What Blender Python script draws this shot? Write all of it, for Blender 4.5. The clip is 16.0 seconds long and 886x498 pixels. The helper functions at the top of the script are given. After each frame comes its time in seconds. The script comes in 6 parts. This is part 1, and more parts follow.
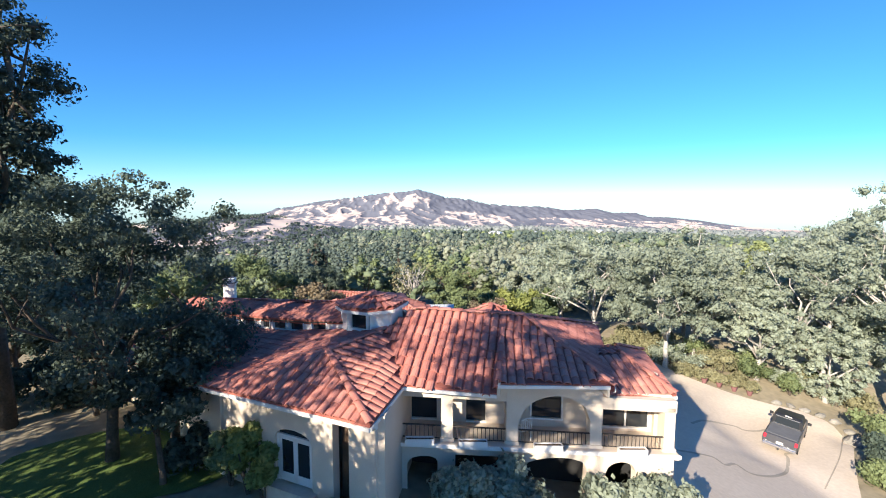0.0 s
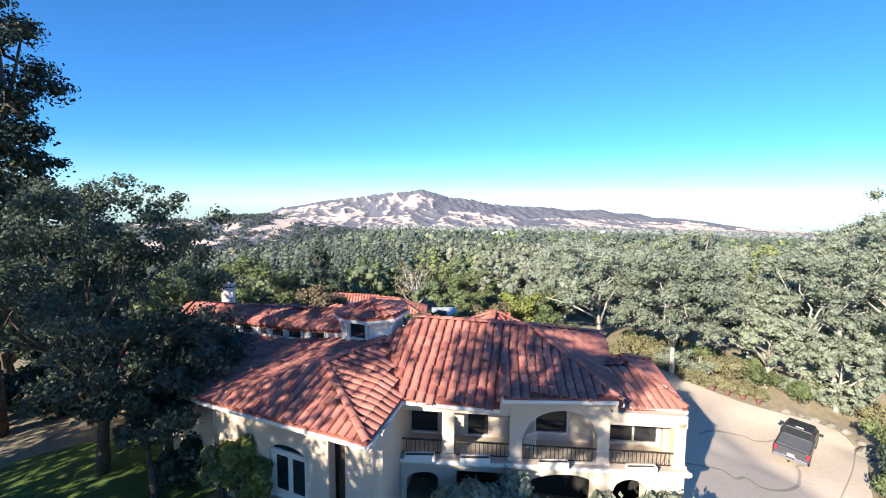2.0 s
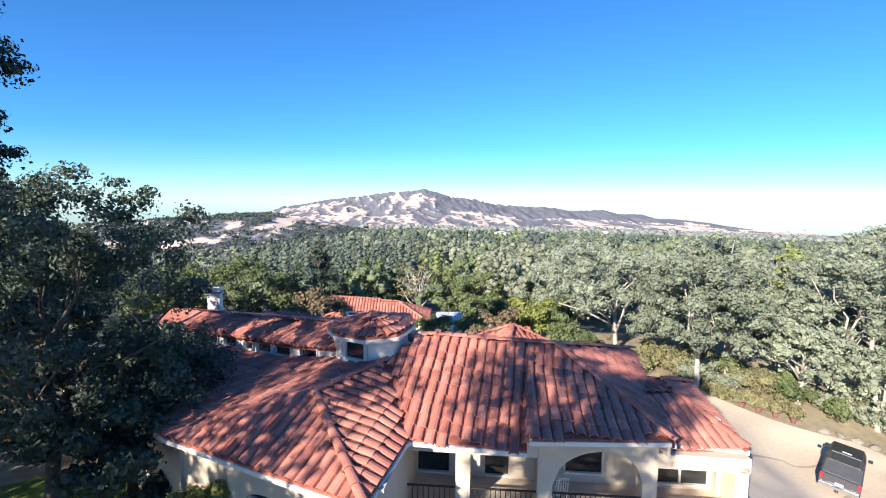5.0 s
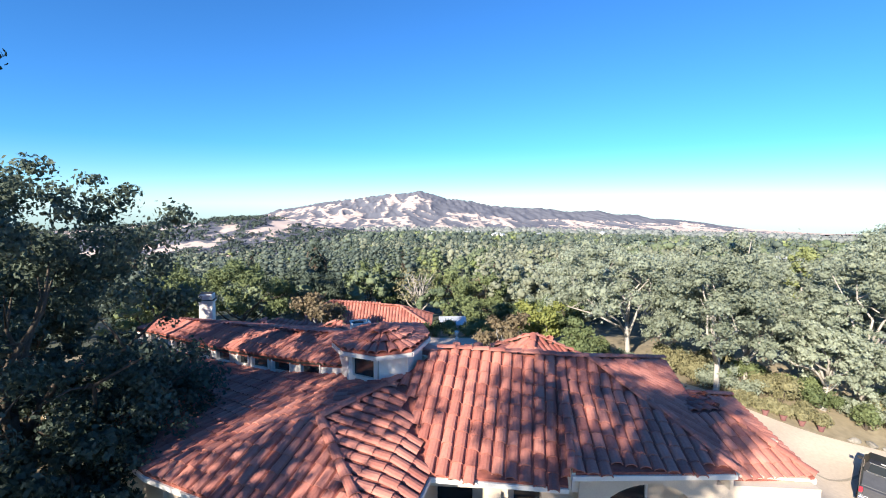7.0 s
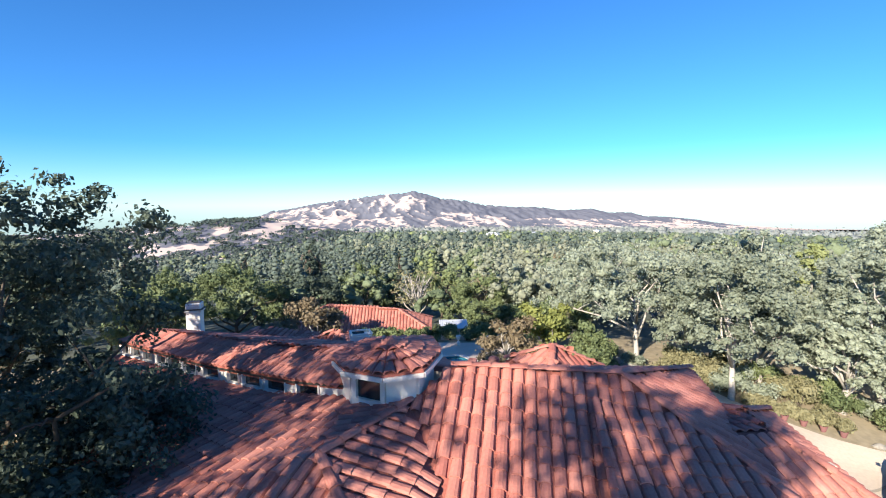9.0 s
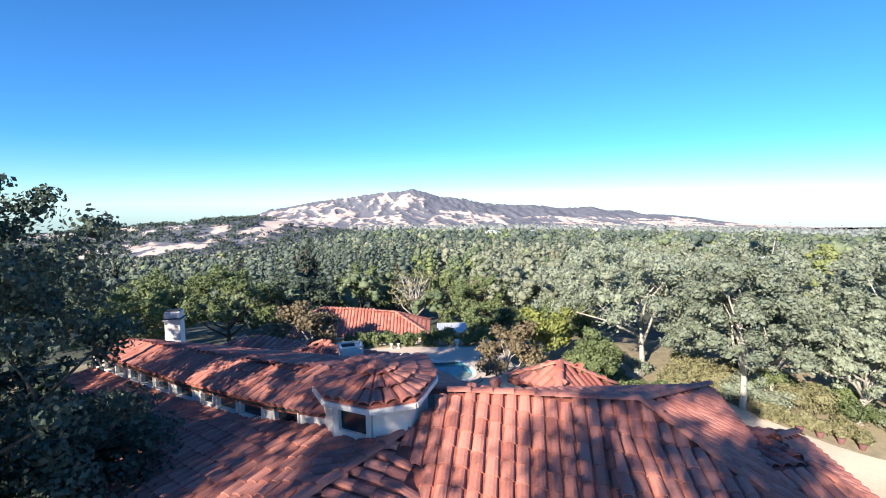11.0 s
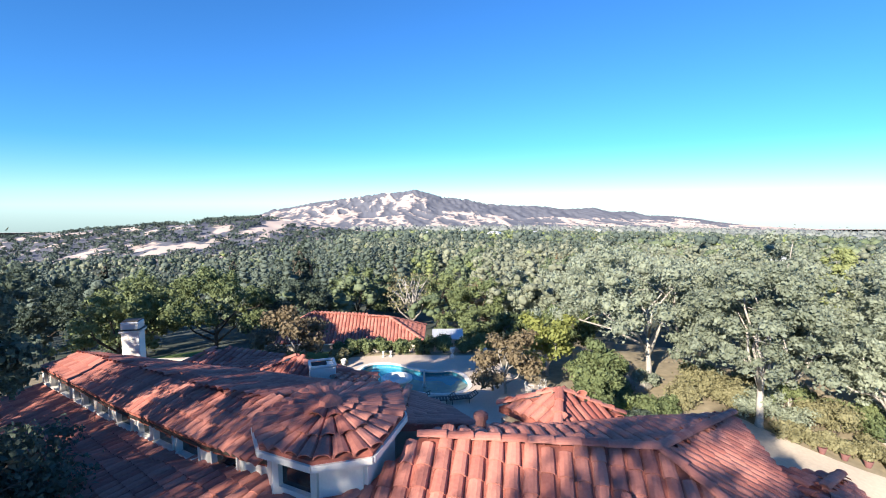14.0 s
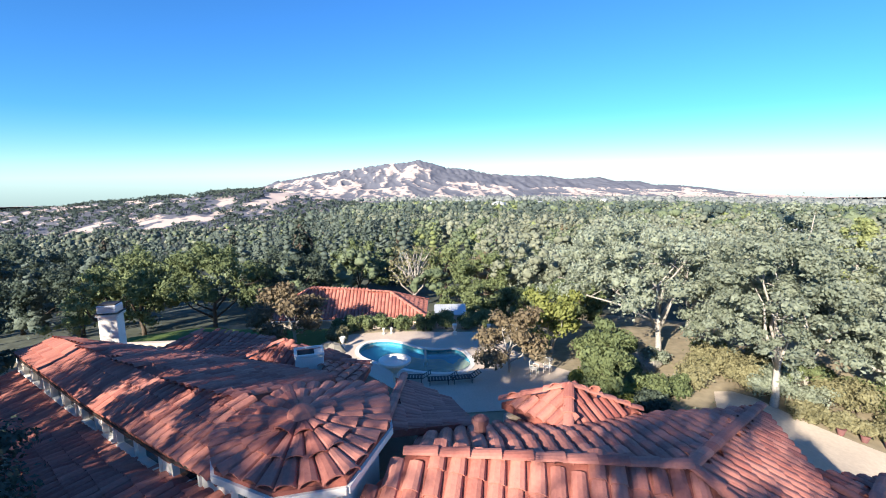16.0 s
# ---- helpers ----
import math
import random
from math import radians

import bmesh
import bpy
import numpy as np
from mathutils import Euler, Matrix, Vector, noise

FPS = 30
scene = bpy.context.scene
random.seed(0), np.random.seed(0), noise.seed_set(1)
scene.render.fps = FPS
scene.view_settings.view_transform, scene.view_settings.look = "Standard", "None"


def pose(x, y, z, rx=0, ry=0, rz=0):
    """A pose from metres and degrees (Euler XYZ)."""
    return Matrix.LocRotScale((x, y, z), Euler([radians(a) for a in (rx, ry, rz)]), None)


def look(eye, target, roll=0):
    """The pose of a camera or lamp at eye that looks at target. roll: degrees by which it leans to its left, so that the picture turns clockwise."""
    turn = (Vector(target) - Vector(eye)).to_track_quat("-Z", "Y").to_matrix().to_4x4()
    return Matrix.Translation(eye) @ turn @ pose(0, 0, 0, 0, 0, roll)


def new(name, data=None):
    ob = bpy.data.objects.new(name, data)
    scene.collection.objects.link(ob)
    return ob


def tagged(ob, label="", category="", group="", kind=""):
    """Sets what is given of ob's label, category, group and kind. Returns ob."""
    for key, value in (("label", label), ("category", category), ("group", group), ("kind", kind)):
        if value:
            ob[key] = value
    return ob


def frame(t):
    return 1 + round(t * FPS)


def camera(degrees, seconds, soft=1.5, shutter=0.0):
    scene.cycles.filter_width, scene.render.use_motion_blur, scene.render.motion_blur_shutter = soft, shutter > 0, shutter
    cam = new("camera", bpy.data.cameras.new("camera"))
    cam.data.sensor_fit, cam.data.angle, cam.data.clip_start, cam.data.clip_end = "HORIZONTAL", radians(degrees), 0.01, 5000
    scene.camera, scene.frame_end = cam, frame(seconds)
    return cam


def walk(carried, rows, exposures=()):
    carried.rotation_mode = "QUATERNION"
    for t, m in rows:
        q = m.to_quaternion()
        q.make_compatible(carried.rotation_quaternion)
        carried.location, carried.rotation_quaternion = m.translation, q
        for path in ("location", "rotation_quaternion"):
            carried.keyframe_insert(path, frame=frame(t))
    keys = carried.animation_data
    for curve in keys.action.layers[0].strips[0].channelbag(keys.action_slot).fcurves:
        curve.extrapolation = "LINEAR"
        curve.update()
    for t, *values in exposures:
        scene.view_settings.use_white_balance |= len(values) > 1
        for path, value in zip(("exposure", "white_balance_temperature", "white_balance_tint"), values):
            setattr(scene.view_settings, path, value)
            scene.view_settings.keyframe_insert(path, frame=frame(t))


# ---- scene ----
K = 1.15  # metres in one unit of the plan below; every mesh and place is laid out in plan units
cam = camera(86.0, 16.0, soft=1.05)
PATH = [
    (0.0, pose(0.000, 1.055, 16.689, 84.476, -0.210, -0.018)),
    (0.5, pose(0.036, 1.157, 16.724, 84.435, -0.323, -0.111)),
    (1.0, pose(0.072, 1.256, 16.805, 84.249, -0.455, -0.375)),
    (1.5, pose(0.086, 1.479, 16.867, 84.392, -0.401, -0.324)),
    (2.0, pose(0.064, 1.787, 16.930, 84.477, -0.409, 0.409)),
    (2.5, pose(0.055, 2.299, 16.880, 84.414, -0.581, 0.461)),
    (3.0, pose(0.043, 2.820, 16.864, 84.446, -0.651, 0.354)),
    (3.5, pose(-0.010, 3.359, 16.895, 84.499, -0.735, 0.530)),
    (4.0, pose(-0.108, 3.863, 16.926, 84.425, -0.763, 0.734)),
    (6.5, pose(-0.935, 6.459, 16.681, 84.550, -0.505, 0.342)),
    (7.0, pose(-1.153, 6.915, 16.677, 84.651, -0.288, 0.155)),
    (7.5, pose(-1.340, 7.384, 16.654, 84.635, -0.105, -0.242)),
    (8.0, pose(-1.509, 7.788, 16.630, 84.588, 0.040, -0.126)),
    (8.5, pose(-1.591, 8.183, 16.640, 84.605, 0.394, -0.198)),
    (9.0, pose(-1.716, 8.743, 16.661, 84.636, 0.335, -0.566)),
    (11.5, pose(-1.502, 10.918, 16.832, 84.373, 0.378, -0.741)),
    (12.0, pose(-1.369, 11.366, 16.818, 84.415, 0.325, -0.819)),
    (12.5, pose(-1.239, 11.820, 16.791, 84.462, 0.354, 0.388)),
    (13.0, pose(-1.101, 12.183, 16.790, 84.437, 0.282, -0.333)),
    (13.5, pose(-0.965, 12.567, 16.786, 84.466, 0.198, -0.670)),
    (14.0, pose(-0.867, 13.013, 16.758, 84.481, 0.203, -0.376)),
    (14.5, pose(-0.771, 13.500, 16.734, 84.505, 0.214, -0.033)),
    (15.0, pose(-0.692, 13.916, 16.746, 84.572, 0.187, -0.273)),
    (15.5, pose(-0.624, 14.382, 16.780, 81.627, 0.555, -0.359)),
    (16.0, pose(-0.589, 14.823, 16.794, 80.983, 0.646, 0.106)),
]
walk(cam, PATH)

# ---------------------------------------------------------------- light
SUN_AZ = math.atan2(-0.56, -0.83)
SUN_EL = radians(24)
world = bpy.data.worlds.new("sky_world")
world.use_nodes = True
scene.world = world
wn = world.node_tree.nodes
sky = wn.new("ShaderNodeTexSky")
sky.sky_type = "NISHITA"
sky.sun_disc = False
sky.sun_elevation = SUN_EL
sky.sun_rotation = SUN_AZ
sky.altitude = 1200
sky.air_density = 1.0
sky.dust_density = 0.0
sky.ozone_density = 6.0
wn["Background"].inputs["Strength"].default_value = 0.073
tint = wn.new("ShaderNodeMix")
tint.data_type, tint.blend_type = "RGBA", "MULTIPLY"
tint.inputs[0].default_value = 1.0
# the sky pales towards the horizon, where its own blue is weakest
parts = wn.new("ShaderNodeSeparateColor")
ratio = wn.new("ShaderNodeMath")
ratio.operation = "DIVIDE"
pale = wn.new("ShaderNodeMapRange")
pale.inputs["From Min"].default_value, pale.inputs["From Max"].default_value = 1.3, 3.2
shade = wn.new("ShaderNodeMix")
shade.data_type = "RGBA"
shade.inputs[7].default_value = (0.46, 0.93, 1.24, 1)
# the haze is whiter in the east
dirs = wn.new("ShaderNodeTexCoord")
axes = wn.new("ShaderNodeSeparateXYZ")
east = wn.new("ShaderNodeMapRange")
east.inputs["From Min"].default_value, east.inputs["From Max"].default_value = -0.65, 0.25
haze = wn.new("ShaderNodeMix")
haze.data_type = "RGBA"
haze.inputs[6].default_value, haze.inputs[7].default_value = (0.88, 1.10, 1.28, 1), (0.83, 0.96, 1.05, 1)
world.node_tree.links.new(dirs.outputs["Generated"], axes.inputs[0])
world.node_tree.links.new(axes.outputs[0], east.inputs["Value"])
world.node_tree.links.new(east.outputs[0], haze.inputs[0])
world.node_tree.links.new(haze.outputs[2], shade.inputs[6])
world.node_tree.links.new(sky.outputs[0], parts.inputs[0])
world.node_tree.links.new(parts.outputs[2], ratio.inputs[0])
world.node_tree.links.new(parts.outputs[0], ratio.inputs[1])
world.node_tree.links.new(ratio.outputs[0], pale.inputs["Value"])
world.node_tree.links.new(pale.outputs[0], shade.inputs[0])
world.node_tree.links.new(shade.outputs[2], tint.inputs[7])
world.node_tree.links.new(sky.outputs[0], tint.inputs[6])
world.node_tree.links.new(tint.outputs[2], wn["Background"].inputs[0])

sun_data = bpy.data.lights.new("sun", "SUN")
sun_data.energy = 5.0
sun_data.angle = radians(0.5)
sun_data.color = (1.0, 0.91, 0.77)
sun = new("sun", sun_data)
sun_from = Vector((math.sin(SUN_AZ) * math.cos(SUN_EL), math.cos(SUN_AZ) * math.cos(SUN_EL), math.sin(SUN_EL)))
sun.matrix_world = look(sun_from * 200, (0, 0, 0))
scene.view_settings.exposure = 1.3


# ---------------------------------------------------------------- materials
def surface(name, a, b, rough=0.8, scale=1.0, fine=8.0, bump=0.3, island=0.0, obj=0.0, metal=0.0, depth=0.02, leaf=0.0, spec=0.3, spread=0.42, tone=0.0):
    """A two-colour procedural surface: coarse and fine variation, relief, and differences from piece to piece."""
    m = bpy.data.materials.new(name)
    m.use_nodes = True
    nt = m.node_tree
    N, L = nt.nodes, nt.links
    p = N["Principled BSDF"]
    p.inputs["Roughness"].default_value = rough
    p.inputs["Metallic"].default_value = metal
    p.inputs["Specular IOR Level"].default_value = spec
    geo = N.new("ShaderNodeNewGeometry")
    n1 = N.new("ShaderNodeTexNoise")
    n1.inputs["Scale"].default_value = scale
    n1.inputs["Detail"].default_value = 5
    n2 = N.new("ShaderNodeTexNoise")
    n2.inputs["Scale"].default_value = fine
    n2.inputs["Detail"].default_value = 4
    for n in (n1, n2):
        L.new(geo.outputs["Position"], n.inputs["Vector"])
    mid = N.new("ShaderNodeMath")
    mid.operation = "ADD"
    L.new(n1.outputs[0], mid.inputs[0])
    L.new(n2.outputs[0], mid.inputs[1])
    last = mid.outputs[0]
    weight = 2.0
    for amount, make in ((island, "island"), (obj, "obj")):
        if amount:
            mul = N.new("ShaderNodeMath")
            mul.operation = "MULTIPLY_ADD"
            mul.inputs[1].default_value = amount
            if make == "island":
                L.new(geo.outputs["Random Per Island"], mul.inputs[0])
            else:
                info = N.new("ShaderNodeObjectInfo")
                L.new(info.outputs["Random"], mul.inputs[0])
            L.new(last, mul.inputs[2])
            last = mul.outputs[0]
            weight += amount
    if tone:
        own = N.new("ShaderNodeAttribute")
        own.attribute_name = "tone"
        mul = N.new("ShaderNodeMath")
        mul.operation = "MULTIPLY_ADD"
        mul.inputs[1].default_value = tone
        L.new(own.outputs["Fac"], mul.inputs[0])
        L.new(last, mul.inputs[2])
        last = mul.outputs[0]
        weight += tone
    ramp = N.new("ShaderNodeMapRange")
    ramp.inputs["From Min"].default_value = weight / 2 - spread - 0.3 * (weight - 2)
    ramp.inputs["From Max"].default_value = weight / 2 + spread + 0.3 * (weight - 2)
    L.new(last, ramp.inputs["Value"])
    mix = N.new("ShaderNodeMix")
    mix.data_type = "RGBA"
    mix.inputs[6].default_value = (*a, 1)
    mix.inputs[7].default_value = (*b, 1)
    L.new(ramp.outputs[0], mix.inputs[0])
    L.new(mix.outputs[2], p.inputs["Base Color"])
    if bump:
        bp = N.new("ShaderNodeBump")
        bp.inputs["Strength"].default_value = bump
        bp.inputs["Distance"].default_value = depth
        L.new(n2.outputs[0], bp.inputs["Height"])
        L.new(bp.outputs[0], p.inputs["Normal"])
    if leaf:
        tr = N.new("ShaderNodeBsdfTranslucent")
        L.new(mix.outputs[2], tr.inputs[0])
        sh = N.new("ShaderNodeMixShader")
        sh.inputs[0].default_value = leaf
        L.new(p.outputs[0], sh.inputs[1])
        L.new(tr.outputs[0], sh.inputs[2])
        L.new(sh.outputs[0], N["Material Output"].inputs[0])
    return m


def glass(name, tint):
    m = bpy.data.materials.new(name)
    m.use_nodes = True
    p = m.node_tree.nodes["Principled BSDF"]
    p.inputs["Base Color"].default_value = (*tint, 1)
    p.inputs["Roughness"].default_value = 0.05
    p.inputs["Specular IOR Level"].default_value = 0.6
    return m


TILE = surface("terracotta_tile", (0.26, 0.074, 0.06), (0.58, 0.25, 0.19), 0.8, 0.7, 14, 0.5, island=1.0, obj=1.0)
TILE_BED = surface("tile_bed", (0.22, 0.06, 0.047), (0.38, 0.135, 0.098), 0.9, 1.0, 12, 0.3)
STUCCO = surface("stucco", (0.54, 0.44, 0.34), (0.68, 0.57, 0.46), 0.9, 0.6, 30, 0.25, depth=0.01)
TRIM = surface("white_trim", (0.70, 0.65, 0.59), (0.80, 0.75, 0.69), 0.6, 1.5, 20, 0.1)
# DARK: near-black colour that stands for shade inside openings
DARK = surface("painted_shade", (0.02, 0.02, 0.022), (0.035, 0.033, 0.03), 0.8, 2, 10, 0.0)
PANE = glass("window_pane", (0.02, 0.025, 0.03))
IRON = surface("wrought_iron", (0.03, 0.025, 0.022), (0.06, 0.05, 0.045), 0.6, 3, 20, 0.1)
WOOD = surface("brown_timber", (0.07, 0.04, 0.025), (0.13, 0.08, 0.05), 0.8, 2, 18, 0.3)
CONCRETE = surface("pale_concrete", (0.52, 0.42, 0.325), (0.68, 0.565, 0.45), 0.9, 0.25, 5, 0.2, depth=0.01)
DECK = surface("pool_deck", (0.50, 0.40, 0.32), (0.66, 0.54, 0.44), 0.9, 0.35, 10, 0.2, depth=0.01)
COPING = surface("pool_coping", (0.70, 0.65, 0.59), (0.8, 0.75, 0.69), 0.8, 1, 12, 0.2)
STONE = surface("rock", (0.15, 0.14, 0.12), (0.32, 0.29, 0.25), 0.9, 1.2, 8, 0.6, depth=0.05)
BAND = surface("drive_band", (0.31, 0.26, 0.20), (0.43, 0.37, 0.30), 0.9, 1, 10, 0.3)
CLAY = surface("clay_pot", (0.15, 0.07, 0.07), (0.24, 0.11, 0.10), 0.8, 3, 16, 0.2, obj=0.6)
METAL = surface("galvanised_metal", (0.55, 0.56, 0.58), (0.68, 0.69, 0.70), 0.45, 2, 12, 0.1, metal=0.3)
OAK_LEAF = surface("oak_leaf", (0.18, 0.21, 0.15), (0.44, 0.48, 0.365), 0.75, 0.35, 5.5, 0.9, depth=0.14, island=0.4, obj=0.5, leaf=0.38, spread=0.28)
DARK_LEAF = surface("dark_oak_leaf", (0.036, 0.056, 0.042), (0.125, 0.158, 0.115), 0.65, 0.3, 5.5, 0.9, depth=0.14, island=0.4, obj=0.4, leaf=0.25, spread=0.28)
PINE_LEAF = surface("pine_needles", (0.025, 0.04, 0.032), (0.08, 0.105, 0.075), 0.7, 0.3, 5.5, 0.9, depth=0.14, island=0.4, obj=0.4, leaf=0.1)
GREEN_LEAF = surface("green_leaf", (0.092, 0.124, 0.055), (0.241, 0.282, 0.127), 0.65, 0.4, 5.5, 0.9, depth=0.14, island=0.4, obj=0.6, leaf=0.25, spread=0.28)
LIME_LEAF = surface("lime_leaf", (0.16, 0.19, 0.05), (0.33, 0.345, 0.11), 0.6, 0.4, 5.5, 0.9, depth=0.14, island=0.4, obj=0.3, leaf=0.3)
DRY_LEAF = surface("dry_leaf", (0.15, 0.14, 0.07), (0.36, 0.335, 0.19), 0.8, 0.9, 5.5, 0.9, depth=0.14, island=0.6, obj=0.6, leaf=0.25)
PLUM_LEAF = surface("russet_leaf", (0.125, 0.095, 0.06), (0.26, 0.205, 0.125), 0.7, 0.4, 5.5, 0.9, depth=0.14, island=0.4, obj=0.3, leaf=0.2)
POPLAR_LEAF = surface("poplar_leaf", (0.20, 0.24, 0.09), (0.40, 0.43, 0.20), 0.7, 0.4, 5.5, 0.9, depth=0.14, island=0.4, leaf=0.3)
BARK = surface("pale_bark", (0.26, 0.23, 0.20), (0.52, 0.48, 0.43), 0.9, 1.5, 9, 0.8, depth=0.05)
DARK_BARK = surface("dark_bark", (0.05, 0.04, 0.03), (0.14, 0.11, 0.085), 0.95, 1.5, 9, 0.8, depth=0.05)


# ---------------------------------------------------------------- building helpers
def mesh_of(name, verts, faces, material, smooth=False):
    me = bpy.data.meshes.new(name)
    v = np.asarray(verts, dtype=float) * K
    me.from_pydata(v.tolist(), [], faces if isinstance(faces, list) else faces.tolist())
    for m in material if isinstance(material, (list, tuple)) else [material]:
        me.materials.append(m)
    if smooth:
        me.polygons.foreach_set("use_smooth", [True] * len(me.polygons))
    me.update()
    return me


def thing(name, at=(0, 0, 0), label="", category="", group="", kind=""):
    ob = new(name)
    ob.location = Vector(at) * K
    ob.empty_display_size = 0.2
    return tagged(ob, label, category, group, kind)


def part(name, verts, faces, material, parent, label="", smooth=False):
    """One mesh object under a thing or a part; its vertices are given in plan units in the place of the thing's base."""
    ob = new(name, mesh_of(name, verts, faces, material, smooth))
    ob.parent = parent
    return tagged(ob, label)


def solo(name, verts, faces, material, label="", category="", group="", kind="", at=(0, 0, 0), smooth=False):
    ob = new(name, mesh_of(name, verts, faces, material, smooth))
    ob.location = Vector(at) * K
    return tagged(ob, label, category, group, kind)


class Shape:
    """Collects vertices and faces of one mesh."""

    def __init__(self):
        self.v, self.f = [], []

    def add(self, verts, faces):
        n = len(self.v)
        self.v.extend([tuple(p) for p in verts])
        self.f.extend([tuple(i + n for i in f) for f in faces])
        return self

    def box(self, c, s, rot=0.0, bevel=0.0):
        """A box with centre c, sizes s, turned by rot degrees about z; its edges chamfered by bevel."""
        bm = bmesh.new()
        bmesh.ops.create_cube(bm, size=1)
        bmesh.ops.scale(bm, vec=s, verts=bm.verts)
        if bevel:
            bmesh.ops.bevel(bm, geom=bm.edges, offset=bevel, segments=1, affect="EDGES")
        bmesh.ops.transform(bm, matrix=Matrix.Translation(c) @ Matrix.Rotation(radians(rot), 4, "Z"), verts=bm.verts)
        bm.verts.index_update()
        self.add([v.co[:] for v in bm.verts], [[v.index for v in f.verts] for f in bm.faces])
        bm.free()
        return self

    def prism(self, pts, down):
        """A slab: the polygon pts, and the same moved by the vector down."""
        n = len(pts)
        q = [tuple(Vector(p) + Vector(down)) for p in pts]
        self.add(list(pts) + q, [list(range(n)), list(range(2 * n - 1, n - 1, -1))]
                 + [[i, n + i, n + (i + 1) % n, (i + 1) % n] for i in range(n)])
        return self

    def tube(self, path, radii, sides=7, cap=True):
        """A tube along the points of path."""
        rings = []
        path = [Vector(p) for p in path]
        side = None
        for i, p in enumerate(path):
            d = (path[min(i + 1, len(path) - 1)] - path[max(i - 1, 0)]).normalized()
            if side is None:
                side = d.orthogonal().normalized()
            side = (side - d * side.dot(d)).normalized()
            up = d.cross(side)
            r = radii[i] if isinstance(radii, (list, tuple)) else radii
            rings.append([p + (side * math.cos(2 * math.pi * k / sides) + up * math.sin(2 * math.pi * k / sides)) * r for k in range(sides)])
        v = [q for ring in rings for q in ring]
        f = [[i * sides + k, i * sides + (k + 1) % sides, (i + 1) * sides + (k + 1) % sides, (i + 1) * sides + k]
             for i in range(len(path) - 1) for k in range(sides)]
        if cap:
            f += [list(range(sides))[::-1], [(len(path) - 1) * sides + k for k in range(sides)]]
        self.add(v, f)
        return self

    def lathe(self, c, profile, sides=16):
        """A turned body about the upright axis through c; profile: rows of radius and height."""
        v = [(c[0] + r * math.cos(2 * math.pi * k / sides), c[1] + r * math.sin(2 * math.pi * k / sides), c[2] + z)
             for r, z in profile for k in range(sides)]
        f = [[i * sides + k, i * sides + (k + 1) % sides, (i + 1) * sides + (k + 1) % sides, (i + 1) * sides + k]
             for i in range(len(profile) - 1) for k in range(sides)]
        f += [list(range(sides))[::-1], [(len(profile) - 1) * sides + k for k in range(sides)]]
        self.add(v, f)
        return self

    def put(self, name, material, parent, label="", smooth=False):
        return part(name, self.v, self.f, material, parent, label, smooth)


def smooth(a, b, x):
    t = min(max((x - a) / (b - a), 0.0), 1.0)
    return t * t * (3 - 2 * t)


def lerp(a, b, t):
    return a + (b - a) * t


# ---------------------------------------------------------------- ground
DRIVE = ((26, 1.0), (31, 0.46), (34, 0.34), (38, 0.2), (44, 0.0), (99, 0.0))
FALL = ((0, -0.9), (56, -0.9), (80, -4), (250, -15), (900, -48), (2500, -118), (2950, -195), (4600, -560))


def ground(x, y):
    """Height of the ground: a terrace round the house, a drive that falls away, a valley beyond."""
    r = math.hypot(x, y - 4)
    far = FALL[-1][1]
    for (r0, z0), (r1, z1) in zip(FALL, FALL[1:]):
        if r < r1:
            far = lerp(z0, z1, (r - r0) / (r1 - r0))
            break
    house = lerp(4.9, 3.4, smooth(-4, 8, x))
    house = lerp(house, 2.1, smooth(25, 35, y))
    share = DRIVE[-1][1]
    for (y0, w0), (y1, w1) in zip(DRIVE, DRIVE[1:]):
        if y < y1:
            share = lerp(w0, w1, max(0, (y - y0) / (y1 - y0)))
            break
    house -= min(max(x - 9.3, 0) * 0.345 * share, 3.4)
    pad = smooth(5.5, 2.6, math.hypot(x - 20.9, y - 28.4)) * 0.8
    house = lerp(house, 0.1 - 0.05 * (x - 20.9), pad)
    house = lerp(house, -0.9, smooth(50.3, 53.5, y) * smooth(-22, -17, x))
    if r > 80:
        dip = min(r - 80, 220) * 0.085 + min(max(r - 300, 0), 600) * 0.012
        far -= dip * smooth(-0.12, -0.42, x / r)
    return lerp(house, far, smooth(50, 62, r))


def terrain():
    """One sheet from the doorstep to the horizon: fine near the house, coarse far off."""
    rings = [0.0]
    step = 0.8
    while rings[-1] < 3850:
        rings.append(rings[-1] + step)
        step *= 1.0 if rings[-1] < 60 else 1.06
    sides = 180
    v, f = [], []
    for i, r in enumerate(rings):
        for k in range(sides):
            a = 2 * math.pi * k / sides
            x, y = r * math.cos(a), 14 + r * math.sin(a)
            z = ground(x, y)
            if r > 120:
                z += min(r / 300, 6) * noise.noise(Vector((x / 160, y / 160, 0)))
            v.append((x, y, z - pool_drop(x, y)))
    for i in range(len(rings) - 1):
        for k in range(sides):
            f.append([i * sides + k, i * sides + (k + 1) % sides, (i + 1) * sides + (k + 1) % sides, (i + 1) * sides + k])
    return v, f


def pool_drop(x, y):
    return 1.2 * smooth(1.0, 0.6, math.hypot((x + 3.2) / 6.0, (y - 45.6) / 4.6)) if 35 < y < 56 else 0.0


